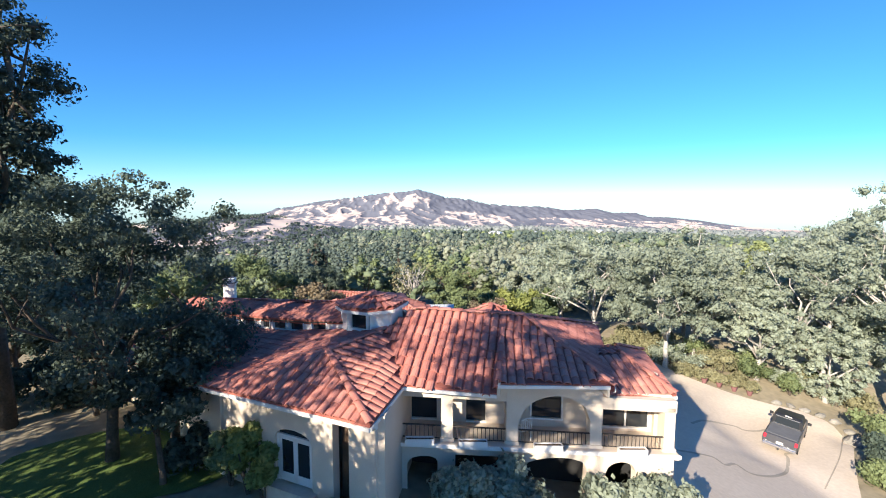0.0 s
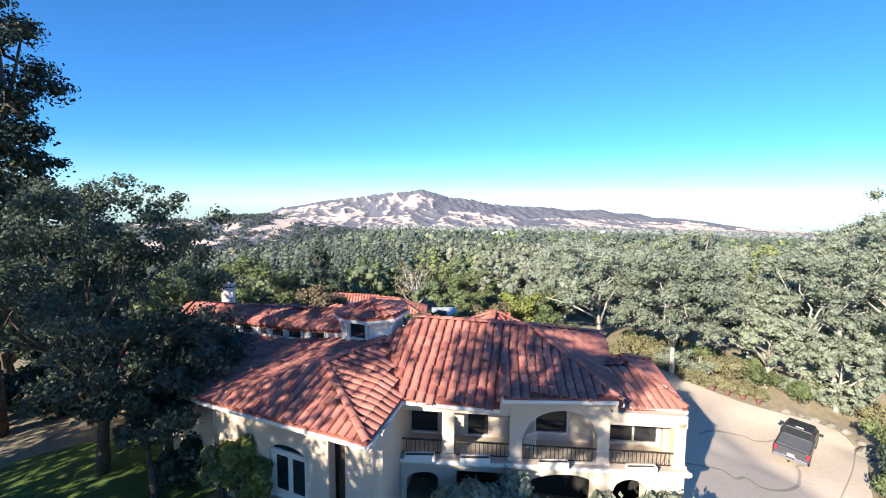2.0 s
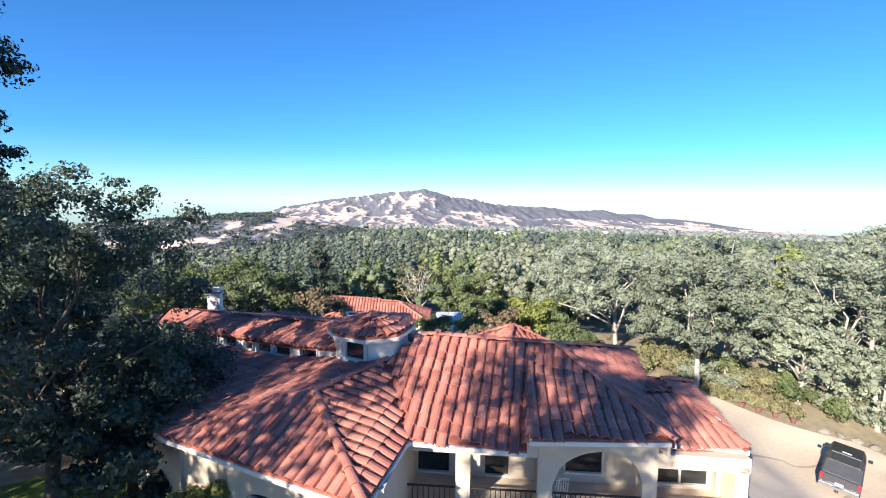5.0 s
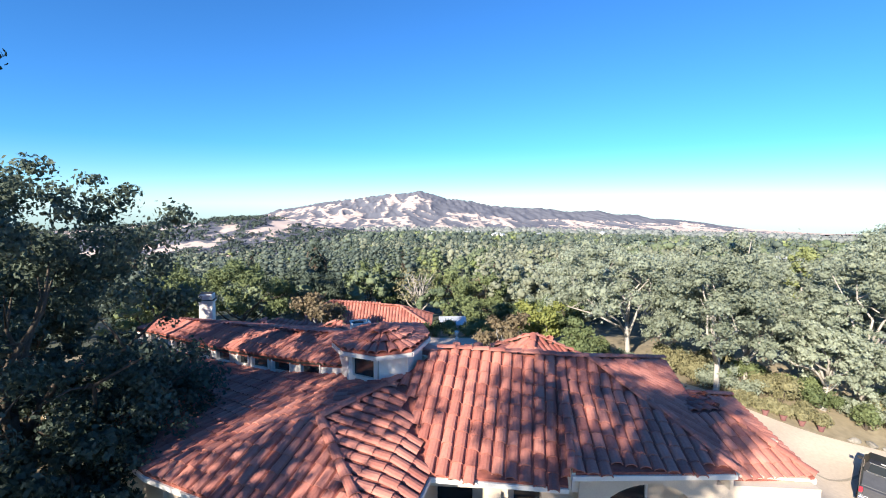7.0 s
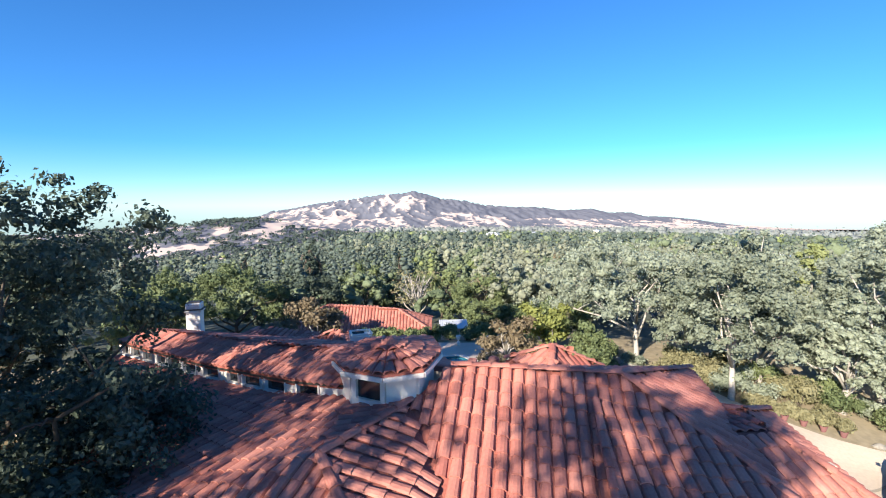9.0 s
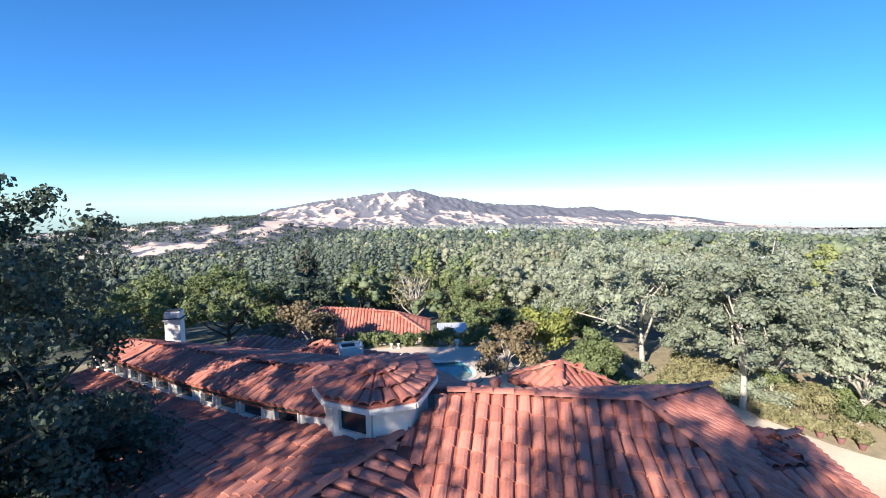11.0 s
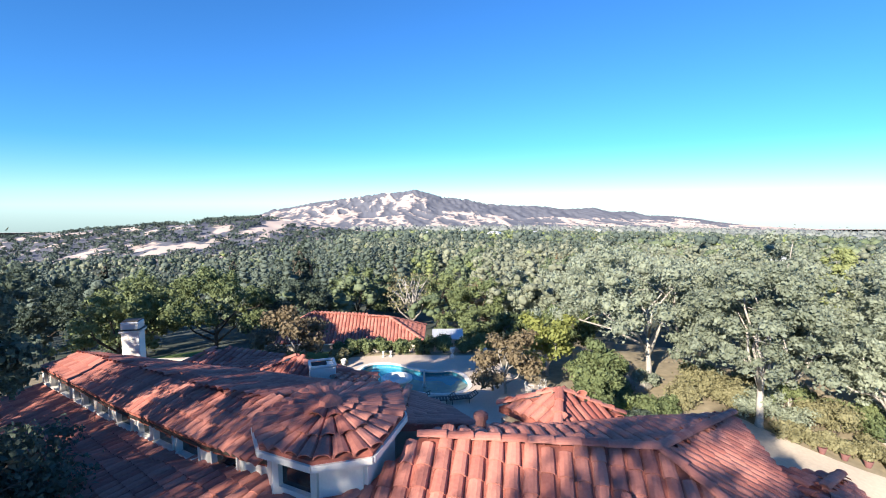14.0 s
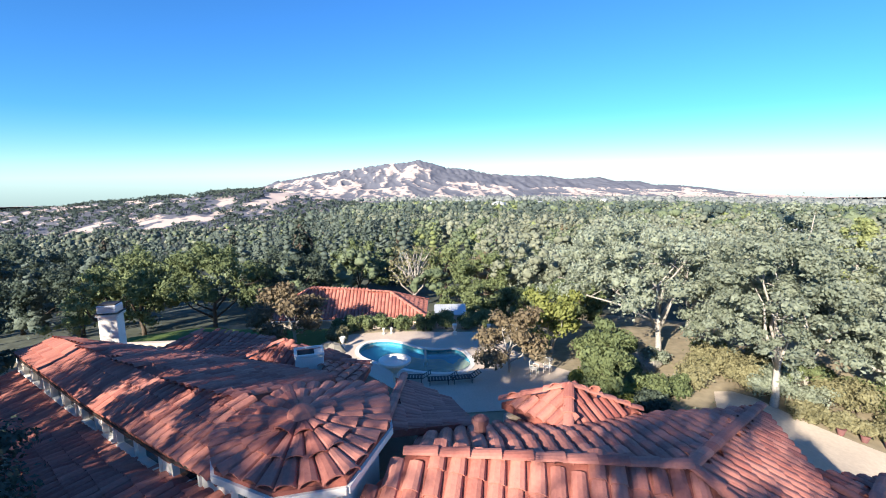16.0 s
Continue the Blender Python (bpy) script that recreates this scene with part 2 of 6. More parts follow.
SOIL = surface("dry_soil_and_grass", (0.17, 0.14, 0.09), (0.40, 0.33, 0.225), 0.95, 0.12, 1.6, 0.5, depth=0.05)
LAWN = surface("lawn_grass", (0.06, 0.10, 0.02), (0.13, 0.18, 0.045), 0.9, 0.5, 14, 0.6, depth=0.03)
gv, gf = terrain()
WOODS = surface("wooded_ground", (0.06, 0.07, 0.05), (0.13, 0.14, 0.11), 0.95, 0.012, 0.09, 0.6, depth=3.0)
ground_ob = solo("ground", gv, gf, [SOIL, WOODS], "dry sandy soil with sparse brown grass and leaf litter", "ground", kind="structure", smooth=True)
for poly in ground_ob.data.polygons:
    c = poly.center / K
    poly.material_index = 1 if math.hypot(c.x, c.y - 4) > 66 else 0


def sheet(name, outline, material, lift, label, category, step=0.7):
    """A surface laid on the ground inside an outline given as rows of x and y."""
    xs, ys = [p[0] for p in outline], [p[1] for p in outline]
    bm = bmesh.new()
    bm.faces.new([bm.verts.new((x, y, 0)) for x, y in outline])
    for axis, lo, hi in ((0, min(xs), max(xs)), (1, min(ys), max(ys))):
        c = lo + step
        while c < hi:
            no = (1, 0, 0) if axis == 0 else (0, 1, 0)
            bmesh.ops.bisect_plane(bm, geom=bm.verts[:] + bm.edges[:] + bm.faces[:], plane_co=[n * c for n in no], plane_no=no)
            c += step
    for v in bm.verts:
        v.co.z = ground(v.co.x, v.co.y) + lift
    bm.verts.index_update()
    v, f = [v.co[:] for v in bm.verts], [[q.index for q in p.verts] for p in bm.faces]
    bm.free()
    return solo(name, v, f, material, label, category, kind="structure", smooth=True)


def round_corners(pts, times=2):
    for _ in range(times):
        out = []
        for i, p in enumerate(pts):
            q = pts[(i + 1) % len(pts)]
            out += [(lerp(p[0], q[0], 0.25), lerp(p[1], q[1], 0.25)), (lerp(p[0], q[0], 0.75), lerp(p[1], q[1], 0.75))]
        pts = out
    return pts


drive = round_corners([(8.0, 14.0), (8.8, 19), (10.2, 27.5), (13.6, 32.5), (14.6, 39.0), (16.8, 39.3), (18.6, 36.4), (20.6, 34.5), (22.2, 33.5), (25.8, 32.4), (25.8, 29.4), (22.5, 25.5), (18.5, 20.0), (14, 10), (10, 8)], 1)
sheet("drive", drive, CONCRETE, 0.06, "pale sun-bleached concrete drive beside the house", "driveway")
sheet("lawn", round_corners([(-13, 14.5), (-7.5, 16), (-7.6, 18.5), (-9.5, 20.5), (-14, 20.5), (-17, 17.5)]), LAWN, 0.05, "green mown lawn in the shade of oaks", "lawn")
sheet("far_lawn", round_corners([(-25, 46), (-10, 42), (-9, 52), (-20, 56), (-27, 53)]), LAWN, 0.05, "sunlit green lawn behind the house", "lawn")


# ---------------------------------------------------------------- house
house = thing("house", (0, 0, 0), "cream stucco villa with red barrel-tiled hip roofs and a front balcony", "house")


def inside(poly, x, y):
    hit = False
    for (x0, y0), (x1, y1) in zip(poly, poly[1:] + poly[:1]):
        if (y0 > y) != (y1 > y) and x < (x1 - x0) * (y - y0) / (y1 - y0) + x0:
            hit = not hit
    return hit


def height_on(tris, x, y):
    best = None
    for a, b, c in tris:
        d = (b[1] - c[1]) * (a[0] - c[0]) + (c[0] - b[0]) * (a[1] - c[1])
        if abs(d) < 1e-9:
            continue
        u = ((b[1] - c[1]) * (x - c[0]) + (c[0] - b[0]) * (y - c[1])) / d
        v = ((c[1] - a[1]) * (x - c[0]) + (a[0] - c[0]) * (y - c[1])) / d
        out = max(-u, -v, u + v - 1, 0)
        if best is None or out < best[0]:
            best = (out, u * a[2] + v * b[2] + (1 - u - v) * c[2])
    return best[1]


def barrel(p, along, up, side, length, r0, r1, lift0, lift1, segs=5):
    """One half-round tile: its lower end at p, running along, with a lip at the lower end."""
    v, f = [], []
    for s, (r, l) in enumerate(((r0, lift0), (r1, lift1))):
        for k in range(segs + 1):
            a = math.pi * k / segs
            v.append(p + along * (length * s) + side * (math.cos(a) * r) + up * (math.sin(a) * r * 0.62 + l))
    n = segs + 1
    for k in range(segs):
        f.append([k, k + 1, n + k + 1, n + k])
    for k in range(n):
        a = math.pi * k / segs
        v.append(p + side * (math.cos(a) * (r0 - 0.03)) + up * (math.sin(a) * (r0 - 0.03) * 0.62 + lift0))
    for k in range(segs):
        f.append([k + 1, k, 2 * n + k, 2 * n + k + 1])
    return v, f


PITCH, ROW = 0.305, 0.40


def tile_places(poly, eave, pitch=PITCH, row=ROW, skew=0.0):
    """Places of the tiles over a roof face, counted from its eave, which runs between two of its corners."""
    P = [Vector(p) for p in poly]
    tris = [(P[0], P[i], P[i + 1]) for i in range(1, len(P) - 1)]
    flat = [(p.x, p.y) for p in P]
    a, b = P[eave[0]], P[eave[1]]
    e = Vector((b.x - a.x, b.y - a.y, 0)).normalized()
    e = Vector((e.x * math.cos(skew) - e.y * math.sin(skew), e.x * math.sin(skew) + e.y * math.cos(skew), 0))
    s = Vector((-e.y, e.x, 0))
    mid = sum(P, Vector()) / len(P)
    if (mid - a).dot(s) < 0:
        s = -s
    us = [(p - a).dot(e) for p in P]
    vs = [(p - a).dot(s) for p in P]
    rng = random.Random(int(abs(a.x * 91 + a.y * 37) * 10))
    out = []
    v = min(vs)
    while v < max(vs):
        u = min(us) + pitch / 2
        while u < max(us):
            x, y = a.x + e.x * u + s.x * (v + row * 0.5), a.y + e.y * u + s.y * (v + row * 0.5)
            if inside(flat, x, y):
                x0, y0 = x - s.x * row * 0.5, y - s.y * row * 0.5
                z0, z1 = height_on(tris, x0, y0), height_on(tris, x0 + s.x * row, y0 + s.y * row)
                along = Vector((s.x * row, s.y * row, z1 - z0))
                length = along.length
                along.normalize()
                side = Vector((e.x, e.y, 0))
                up = side.cross(along)
                if up.z < 0:
                    up = -up
                j = rng.uniform(-0.015, 0.015)
                out.append((Vector((x0, y0, z0)) + side * j, along, up, side, length * 1.12))
            u += pitch
        v += row
    return out


def roof_face(name, poly, eave, parent, pitch=PITCH, row=ROW, bed=True, tiles=True, skew=0.0):
    """A roof face: a bed with thickness and rows of barrel tiles on it."""
    if bed:
        tris = [(0, i, i + 1) for i in range(1, len(poly) - 1)]
        v = [tuple(p) for p in poly] + [(p[0], p[1], p[2] - 0.16) for p in poly]
        n = len(poly)
        f = [list(t) for t in tris] + [[n + i for i in reversed(t)] for t in tris] + [[i, n + i, n + (i + 1) % n, (i + 1) % n] for i in range(n)]
        part("roof_face", v, f, TILE_BED, parent)
    if tiles:
        s = Shape()
        for p, along, up, side, length in tile_places(poly, eave, pitch, row, skew):
            s.add(*barrel(p, along, up, side, length, pitch * 0.45, pitch * 0.40, 0.022, 0.0))
        ob = s.put("roof_tiles", TILE, parent)
        tagged(ob, kind="stuff")


def ridge_caps(p, q, parent, r=0.15, step=0.46):
    """Cap tiles in a row from the low end p to the high end q."""
    p, q = Vector(p), Vector(q)
    d = q - p
    n = max(1, int(d.length / step))
    along = d.normalized()
    side = along.cross(Vector((0, 0, 1))).normalized()
    up = side.cross(along)
    for i in range(n):
        v, f = barrel(p + d * (i / n) + up * 0.05, along, up, side, d.length / n * 1.1, r, r * 0.84, 0.05, 0.02, 6)
        part("ridge_tile", v, f, TILE, parent)


def eave_board(p, q, parent, out=0.0, h=0.11, w=0.10, drop=0.06, material=None, name="eave_board"):
    """A board under an eave from p to q."""
    p, q = Vector(p), Vector(q)
    d = (q - p)
    n = Vector((-d.y, d.x, 0)).normalized()
    a = p + n * out
    b = q + n * out
    s = Shape()
    s.prism([a + n * w / 2 - Vector((0, 0, drop)), b + n * w / 2 - Vector((0, 0, drop)), b - n * w / 2 - Vector((0, 0, drop)), a - n * w / 2 - Vector((0, 0, drop))], (0, 0, -h))
    return s.put(name, material or TRIM, parent)


def wall_run(name, p, q, z0, z1, thick, holes, parent, material=STUCCO, label=""):
    """An upright wall from p to q (x, y) with openings cut through: rows of (from, to, bottom, top, arch rise) along the wall."""
    p, q = Vector((*p, 0)), Vector((*q, 0))
    d = q - p
    length = d.length
    d.normalize()
    n = Vector((-d.y, d.x, 0)) * (thick / 2)
    z0f = z0 if callable(z0) else (lambda u: z0)
    z1f = z1 if callable(z1) else (lambda u: z1)
    cuts = {0.0, length}
    for u0, u1, b, t, rise in holes:
        k = 14 if rise else 1
        cuts |= {u0 + (u1 - u0) * i / k for i in range(k + 1)}
    cuts = sorted(c for c in cuts if 0 <= c <= length)
    s = Shape()
    for a, b in zip(cuts, cuts[1:]):
        if b - a < 1e-5:
            continue
        m = (a + b) / 2
        spans = [((z0f(a), z0f(b)), (z1f(a), z1f(b)))]
        for u0, u1, lo, hi, rise in holes:
            if u0 < m < u1:
                half = (u1 - u0) / 2

                def top(u):
                    return hi - rise + rise * math.sqrt(max(0, 1 - ((u - u0 - half) / half) ** 2)) if rise else hi
                la_, lb_ = (lo(a), lo(b)) if callable(lo) else (lo, lo)
                ha_, hb_ = (hi(a), hi(b)) if callable(hi) else (top(a), top(b))
                spans = [((z0f(a), z0f(b)), (la_, lb_)), ((ha_, hb_), (z1f(a), z1f(b)))]
                break
        for (la, lb), (ha, hb) in spans:
            if ha - la < 0.005 and hb - lb < 0.005:
                continue
            A, B = p + d * a, p + d * b
            v = [A - n + Vector((0, 0, la)), B - n + Vector((0, 0, lb)), B + n + Vector((0, 0, lb)), A + n + Vector((0, 0, la)),
                 A - n + Vector((0, 0, ha)), B - n + Vector((0, 0, hb)), B + n + Vector((0, 0, hb)), A + n + Vector((0, 0, ha))]
            s.add(v, [[3, 2, 1, 0], [4, 5, 6, 7], [0, 1, 5, 4], [1, 2, 6, 5], [2, 3, 7, 6], [3, 0, 4, 7]])
    index, order, remap = {}, [], []
    for q in s.v:
        key = (round(q[0], 4), round(q[1], 4), round(q[2], 4))
        if key not in index:
            index[key] = len(order)
            order.append(key)
        remap.append(index[key])
    seen = {}
    for face in s.f:
        face = [remap[i] for i in face]
        if len(set(face)) > 2:
            key = tuple(sorted(set(face)))
            seen[key] = None if key in seen else list(dict.fromkeys(face))
    return part(name, order, [q for q in seen.values() if q], material, parent, label)


# corners of the roofs
RA, RB = (-1.15, 19.75, 10.24), (3.3, 19.7, 9.98)
EI, EM = (-1.3, 16.0, 8.57), (5.95, 16.75, 8.2)
RC = (7.9, 24.8, 8.3)
EL, EL1, EL2 = (-2.0, 13.55, 8.35), (-7.86, 16.4, 8.3), (-20.5, 27.5, 6.2)
WH, WV = (-3.95, 16.9, 9.38), (-2.2, 18.9, 9.65)
TL, TM, TC, TD, TR, TB, TB2 = (-4.41, 20.21, 10.36), (-3.89, 19.17, 10.4), (-2.84, 18.63, 10.42), (-1.87, 18.72, 10.52), (-1.45, 20.2, 10.52), (-1.8, 21.9, 10.4), (-3.7, 22.1, 10.3)
TA = (-2.82, 19.95, 10.86)
T0 = (-3.9, 20.0, 9.35)
BH1, BH2 = (-11.4, 33.3, 7.75), (-6.5, 29.8, 8.5)
UR = [(-15.74, 30.73, 8.44), (-12.25, 27.93, 8.74), (-10.88, 26.83, 8.78), (-9.06, 25.36, 8.99), (-7.29, 23.93, 9.25), (-4.81, 22.36, 9.95)]

DL, DR = (1.82, 15.9, 8.68), (5.62, 16.3, 8.5)
DT0, DT1 = (2.3, 18.7, 9.68), (4.75, 18.2, 9.12)
BF0, BF1, BR1 = (5.55, 17.1, 7.72), (8.52, 17.6, 7.6), (9.4, 22.7, 7.62)
BT0, BT1, BT2 = (5.9, 19.4, 8.5), (7.2, 19.5, 8.5), (7.45, 20.9, 8.4)
SA, SF, SL, SR = (2.35, 23.3, 9.65), (2.0, 22.0, 9.25), (0.85, 23.9, 9.0), (4.3, 24.0, 8.65)
SKEW = {"main_front": -0.29, "main_back": -0.2, "dormer_front": -0.2}
M1 = (1.8, 16.08, 8.27)
E0, E1, E2, E3 = (-16.85, 30.01, 8.05), (-10.26, 24.71, 8.72), (-5.8, 21.14, 9.4), (-4.02, 19.96, 9.72)
faces = [
    ("main_front", [RA, WV, EI, M1, (1.95, 17.1, 8.71), (5.0, 16.95, 8.37), EM, RB], (2, 6)),
    ("main_right", [EM, RC, RB], (0, 1)),
    ("main_back", [RC, (3.6, 24.0, 8.5), (-1.1, 23.4, 8.6), RA, RB], (0, 1)),
    ("wing_right", [EL, EI, WV, WH], (0, 1)),
    ("wing_left", [EL1, EL, WH, T0], (0, 1)),
    ("wing_top", [WH, WV, T0], (0, 2)),
    ("low_left", [EL2, EL1, T0, (-5.75, 21.25, 8.88), (-10.17, 24.8, 8.18), (-16.75, 30.1, 7.36)], (0, 1)),
    ("upper", [UR[0], E0, E1, E2, E3, (-3.6, 20.6, 10.0), UR[5], UR[4], UR[3], UR[2], UR[1]], (1, 3)),
    ("upper_back", [*UR, (-3.4, 24.6, 9.35), (-5.0, 27.0, 8.6), (-10.0, 30.2, 7.6), (-16.5, 32.8, 7.35)], (7, 8)),
    ("dormer_front", [DL, DR, DT1, DT0], (0, 1)),
    ("bay_front", [BF0, BF1, BT1, BT0], (0, 1)), ("bay_right", [BF1, BR1, BT2, BT1], (0, 1)), ("bay_rear", [BR1, (6.9, 23.2, 7.7), BT2], (0, 1)), ("bay_inner", [BT0, BT1, BT2, (6.9, 23.2, 7.7), (6.2, 20, 7.9)], (0, 1)),
    ("turret_left", [SL, SF, SA], (0, 1)), ("turret_right", [SF, SR, SA], (0, 1)), ("turret_back", [SR, (3.2, 25.4, 8.6), SL, SA], (0, 2)),
    ("back_a", [(-12.7, 31.0, 7.3), (-7.8, 29.9, 7.75), (-8.0, 33.0, 7.6), BH1], (0, 1)),
    ("back_b", [(-7.8, 29.6, 7.95), (-4.6, 28.0, 8.0), BH2], (0, 1)), ("back_c", [(-4.6, 28.0, 8.0), (-4.2, 30.6, 7.6), BH2], (0, 1)),
    ("back_d", [(-4.1, 25.2, 9.05), (-2.93, 25.0, 8.85), (-2.87, 27.0, 8.68), (-4.3, 27.2, 8.78)], (0, 1)),
    ("pool_side", [(-1.75, 21.4, 9.7), (0.1, 23.2, 8.85), (-0.35, 26.2, 7.85), (-1.85, 27.3, 8.15)], (1, 2)),
    ("tower_a", [TL, TM, TA], (0, 1)), ("tower_f", [TM, TC, TA], (0, 1)), ("tower_g", [TC, TD, TA], (0, 1)), ("tower_b", [TD, TR, TA], (0, 1)),
    ("tower_c", [TR, TB, TA], (0, 1)), ("tower_d", [TB, TB2, TA], (0, 1)), ("tower_e", [TB2, TL, TA], (0, 1)),
]
for name, poly, eave in faces:
    roof_face(name, poly, eave, house, tiles=name not in ("main_front", "wing_right") and name[:5] != "tower", skew=SKEW.get(name, 0.0))
# the tower's tiles run in rays towards its top
for a, b in zip((TL, TM, TC, TD, TR, TB, TB2), (TM, TC, TD, TR, TB, TB2, TL)):
    a, b, top = Vector(a), Vector(b), Vector(TA)
    rays = Shape()
    for j in range(3):
        f0, f1 = j / 3, min(0.97, (j + 1.1) / 3)
        n = max(1, round((b - a).length * (1 - f0) / 0.30))
        for i in range(n):
            e = a.lerp(b, (i + 0.5) / n)
            p, q = e.lerp(top, f0), e.lerp(top, f1)
            along = (q - p).normalized()
            side = (b - a).normalized()
            side = (side - along * side.dot(along)).normalized()
            up = side.cross(along)
            up = up if up.z > 0 else -up
            w = (b - a).length / n
            rays.add(*barrel(p, along, up, side, (q - p).length, w * (1 - f0) * 0.47, max(0.03, w * (1 - f1) * 0.44), 0.03, 0.0))
    tagged(rays.put("roof_tiles", TILE, house), kind="stuff")
for a, b in ((EL, WH), (EM, RB), (RC, RB), (RB, RA), (WH, WV), (BF1, BT1), (BR1, BT2), (SF, SA), (SL, SA), (SR, SA), ((-12.7, 31.0, 7.3), BH1), ((-7.8, 29.6, 7.95), BH2), ((-1.85, 27.3, 8.15), (-1.75, 21.4, 9.7)), ((-2.87, 27.0, 8.68), (-4.3, 27.2, 8.78))):
    ridge_caps(a, b, house, 0.13)
for a, b in ((DL, DT0), (DR, DT1)):
    ridge_caps(a, b, house, 0.1)
    low = [(p[0], p[1], p[2] - 0.45) for p in (a, b)]
    Shape().prism([a, b, low[1], low[0]], (0.08 if a == DL else -0.08, 0, 0)).put("dormer_cheek", STUCCO, house)
for a, b in ((EI, M1), (EL, EI), (EL1, EL), (EL2, EL1), (Vector(TL).lerp(Vector(TM), 0.12), TM), (TM, TC), (TC, TD), (TD, TR), (TR, TB), (EM, RC), (DL, DR), (BF0, BF1), (BF1, BR1)):
    eave_board(a, b, house)
Shape().lathe((TA[0], TA[1], TA[2] - 0.02), [(0.24, 0), (0.2, 0.08), (0.1, 0.15), (0.02, 0.18)], 10).put("tower_cap", TILE, house, "round terracotta cap tile")


def deck_z(u):
    return 6.45 - (u - 0.2) * 0.085


def F(u, d, h):
    """A place on the front: u along it, d behind its face, h over the balcony deck."""
    return Vector((-1.3 + u, 16.5 + 0.07 * u + d, deck_z(u) + h))


def front_box(s, u0, u1, d0, d1, h0, h1):
    """A bar of the front, following the slope of the deck."""
    s.add([F(u0, d0, h0), F(u1, d0, h0), F(u1, d1, h0), F(u0, d1, h0), F(u0, d0, h1), F(u1, d0, h1), F(u1, d1, h1), F(u0, d1, h1)],
          [[3, 2, 1, 0], [4, 5, 6, 7], [0, 1, 5, 4], [1, 2, 6, 5], [2, 3, 7, 6], [3, 0, 4, 7]])
    return s


def front_wall(name, d, thick, u0, u1, h0, h1, holes, material=STUCCO, label=""):
    """A wall along the front with openings given in u and h."""
    p, q = F(u0, d, 0), F(u1, d, 0)
    c = math.hypot(1, 0.07)
    zf = lambda h: (lambda w: deck_z(u0 + w / c) + h)
    rows = []
    for a, b, lo, hi, rise in holes:
        mid = (a + b) / 2
        rows.append(((a - u0) * c, (b - u0) * c, zf(lo) if not rise else deck_z(mid) + lo, zf(hi) if not rise else deck_z(mid) + hi, rise))
    return wall_run(name, (p.x, p.y), (q.x, q.y), zf(h0), zf(h1), thick, rows, house, material, label)


def front_window(u0, u1, h0, h1, d, panes=1, label="", pane=PANE, frame_w=0.06):
    s = Shape()
    front_box(s, u0 - frame_w, u1 + frame_w, d - 0.06, d + 0.06, h1, h1 + frame_w)
    front_box(s, u0 - frame_w, u1 + frame_w, d - 0.10, d + 0.06, h0 - frame_w, h0)
    front_box(s, u0 - frame_w, u0, d - 0.06, d + 0.06, h0, h1)
    front_box(s, u1, u1 + frame_w, d - 0.06, d + 0.06, h0, h1)
    for k in range(1, panes):
        m = lerp(u0, u1, k / panes)
        front_box(s, m - 0.03, m + 0.03, d - 0.05, d + 0.05, h0, h1)
    w = s.put("window", TRIM, house, label)
    for k in range(panes):
        g = Shape()
        front_box(g, lerp(u0, u1, k / panes), lerp(u0, u1, (k + 1) / panes), d + 0.01, d + 0.03, h0, h1)
        g.put("pane", pane, w)


s = front_box(Shape(), -0.25, 9.72, -0.2, 1.75, -0.20, 0.0)
s.put("balcony_deck", STUCCO, house, "stuccoed balcony deck")
s = front_box(Shape(), -0.28, 9.76, -0.28, -0.2, -0.13, 0.0)
s.put("deck_edge", TRIM, house, "white moulded edge of the balcony")
for u in (1.47, 3.72, 6.72, 9.42):
    s = front_box(Shape(), u - 0.2, u + 0.2, 0, 0.4, 0, 1.62)
    s.put("pillar", STUCCO, house)
    s = front_box(Shape(), u - 0.25, u + 0.25, -0.05, 0.45, 0, 0.12)
    s.put("pillar_base", STUCCO, house)
s = front_box(Shape(), -0.05, 3.75, 0.0, 0.38, 1.52, 2.0)
s.put("beam", STUCCO, house)
s = front_box(Shape(), 6.75, 9.66, 0.0, 0.38, 1.45, 1.88)
s.put("beam", STUCCO, house)
front_wall("arch_wall", 0.18, 0.40, 3.52, 6.92, 0.0, 2.42, [(3.94, 6.5, 0.0, 1.82, 0.95)], label="stucco wall over a wide arch")
front_wall("balcony_wall", 1.6, 0.2, -0.2, 9.6, -0.2, 2.35, [(0.15, 1.1, 0.0, 1.55, 0), (2.2, 2.95, 0.0, 1.45, 0), (4.65, 5.9, 0.3, 1.6, 0), (7.5, 9.3, 0.1, 1.4, 0)])
front_window(0.15, 1.1, 0.05, 1.5, 1.62, 1, "dark glazed balcony door")
front_window(2.2, 2.95, 0.05, 1.4, 1.62, 1, "dark glazed balcony door")
front_window(4.7, 5.85, 0.35, 1.55, 1.52, 1, "window with a white frame")
front_window(7.5, 9.3, 0.15, 1.35, 1.56, 2, "wide window with a thin frame")
# dark sheet that paints the shaded interior behind the ground-floor arches
front_wall("arch_shade_wall", 1.75, 0.1, -0.2, 9.6, -3.2, -0.2, [], DARK)
s = front_box(Shape(), -0.1, 9.6, 0.3, 1.6, 1.9, 1.98)
s.put("balcony_ceiling", STUCCO, house)
s = front_box(Shape(), 9.5, 9.7, 0.38, 1.75, -3.2, 1.9)
s.put("end_wall", STUCCO, house)
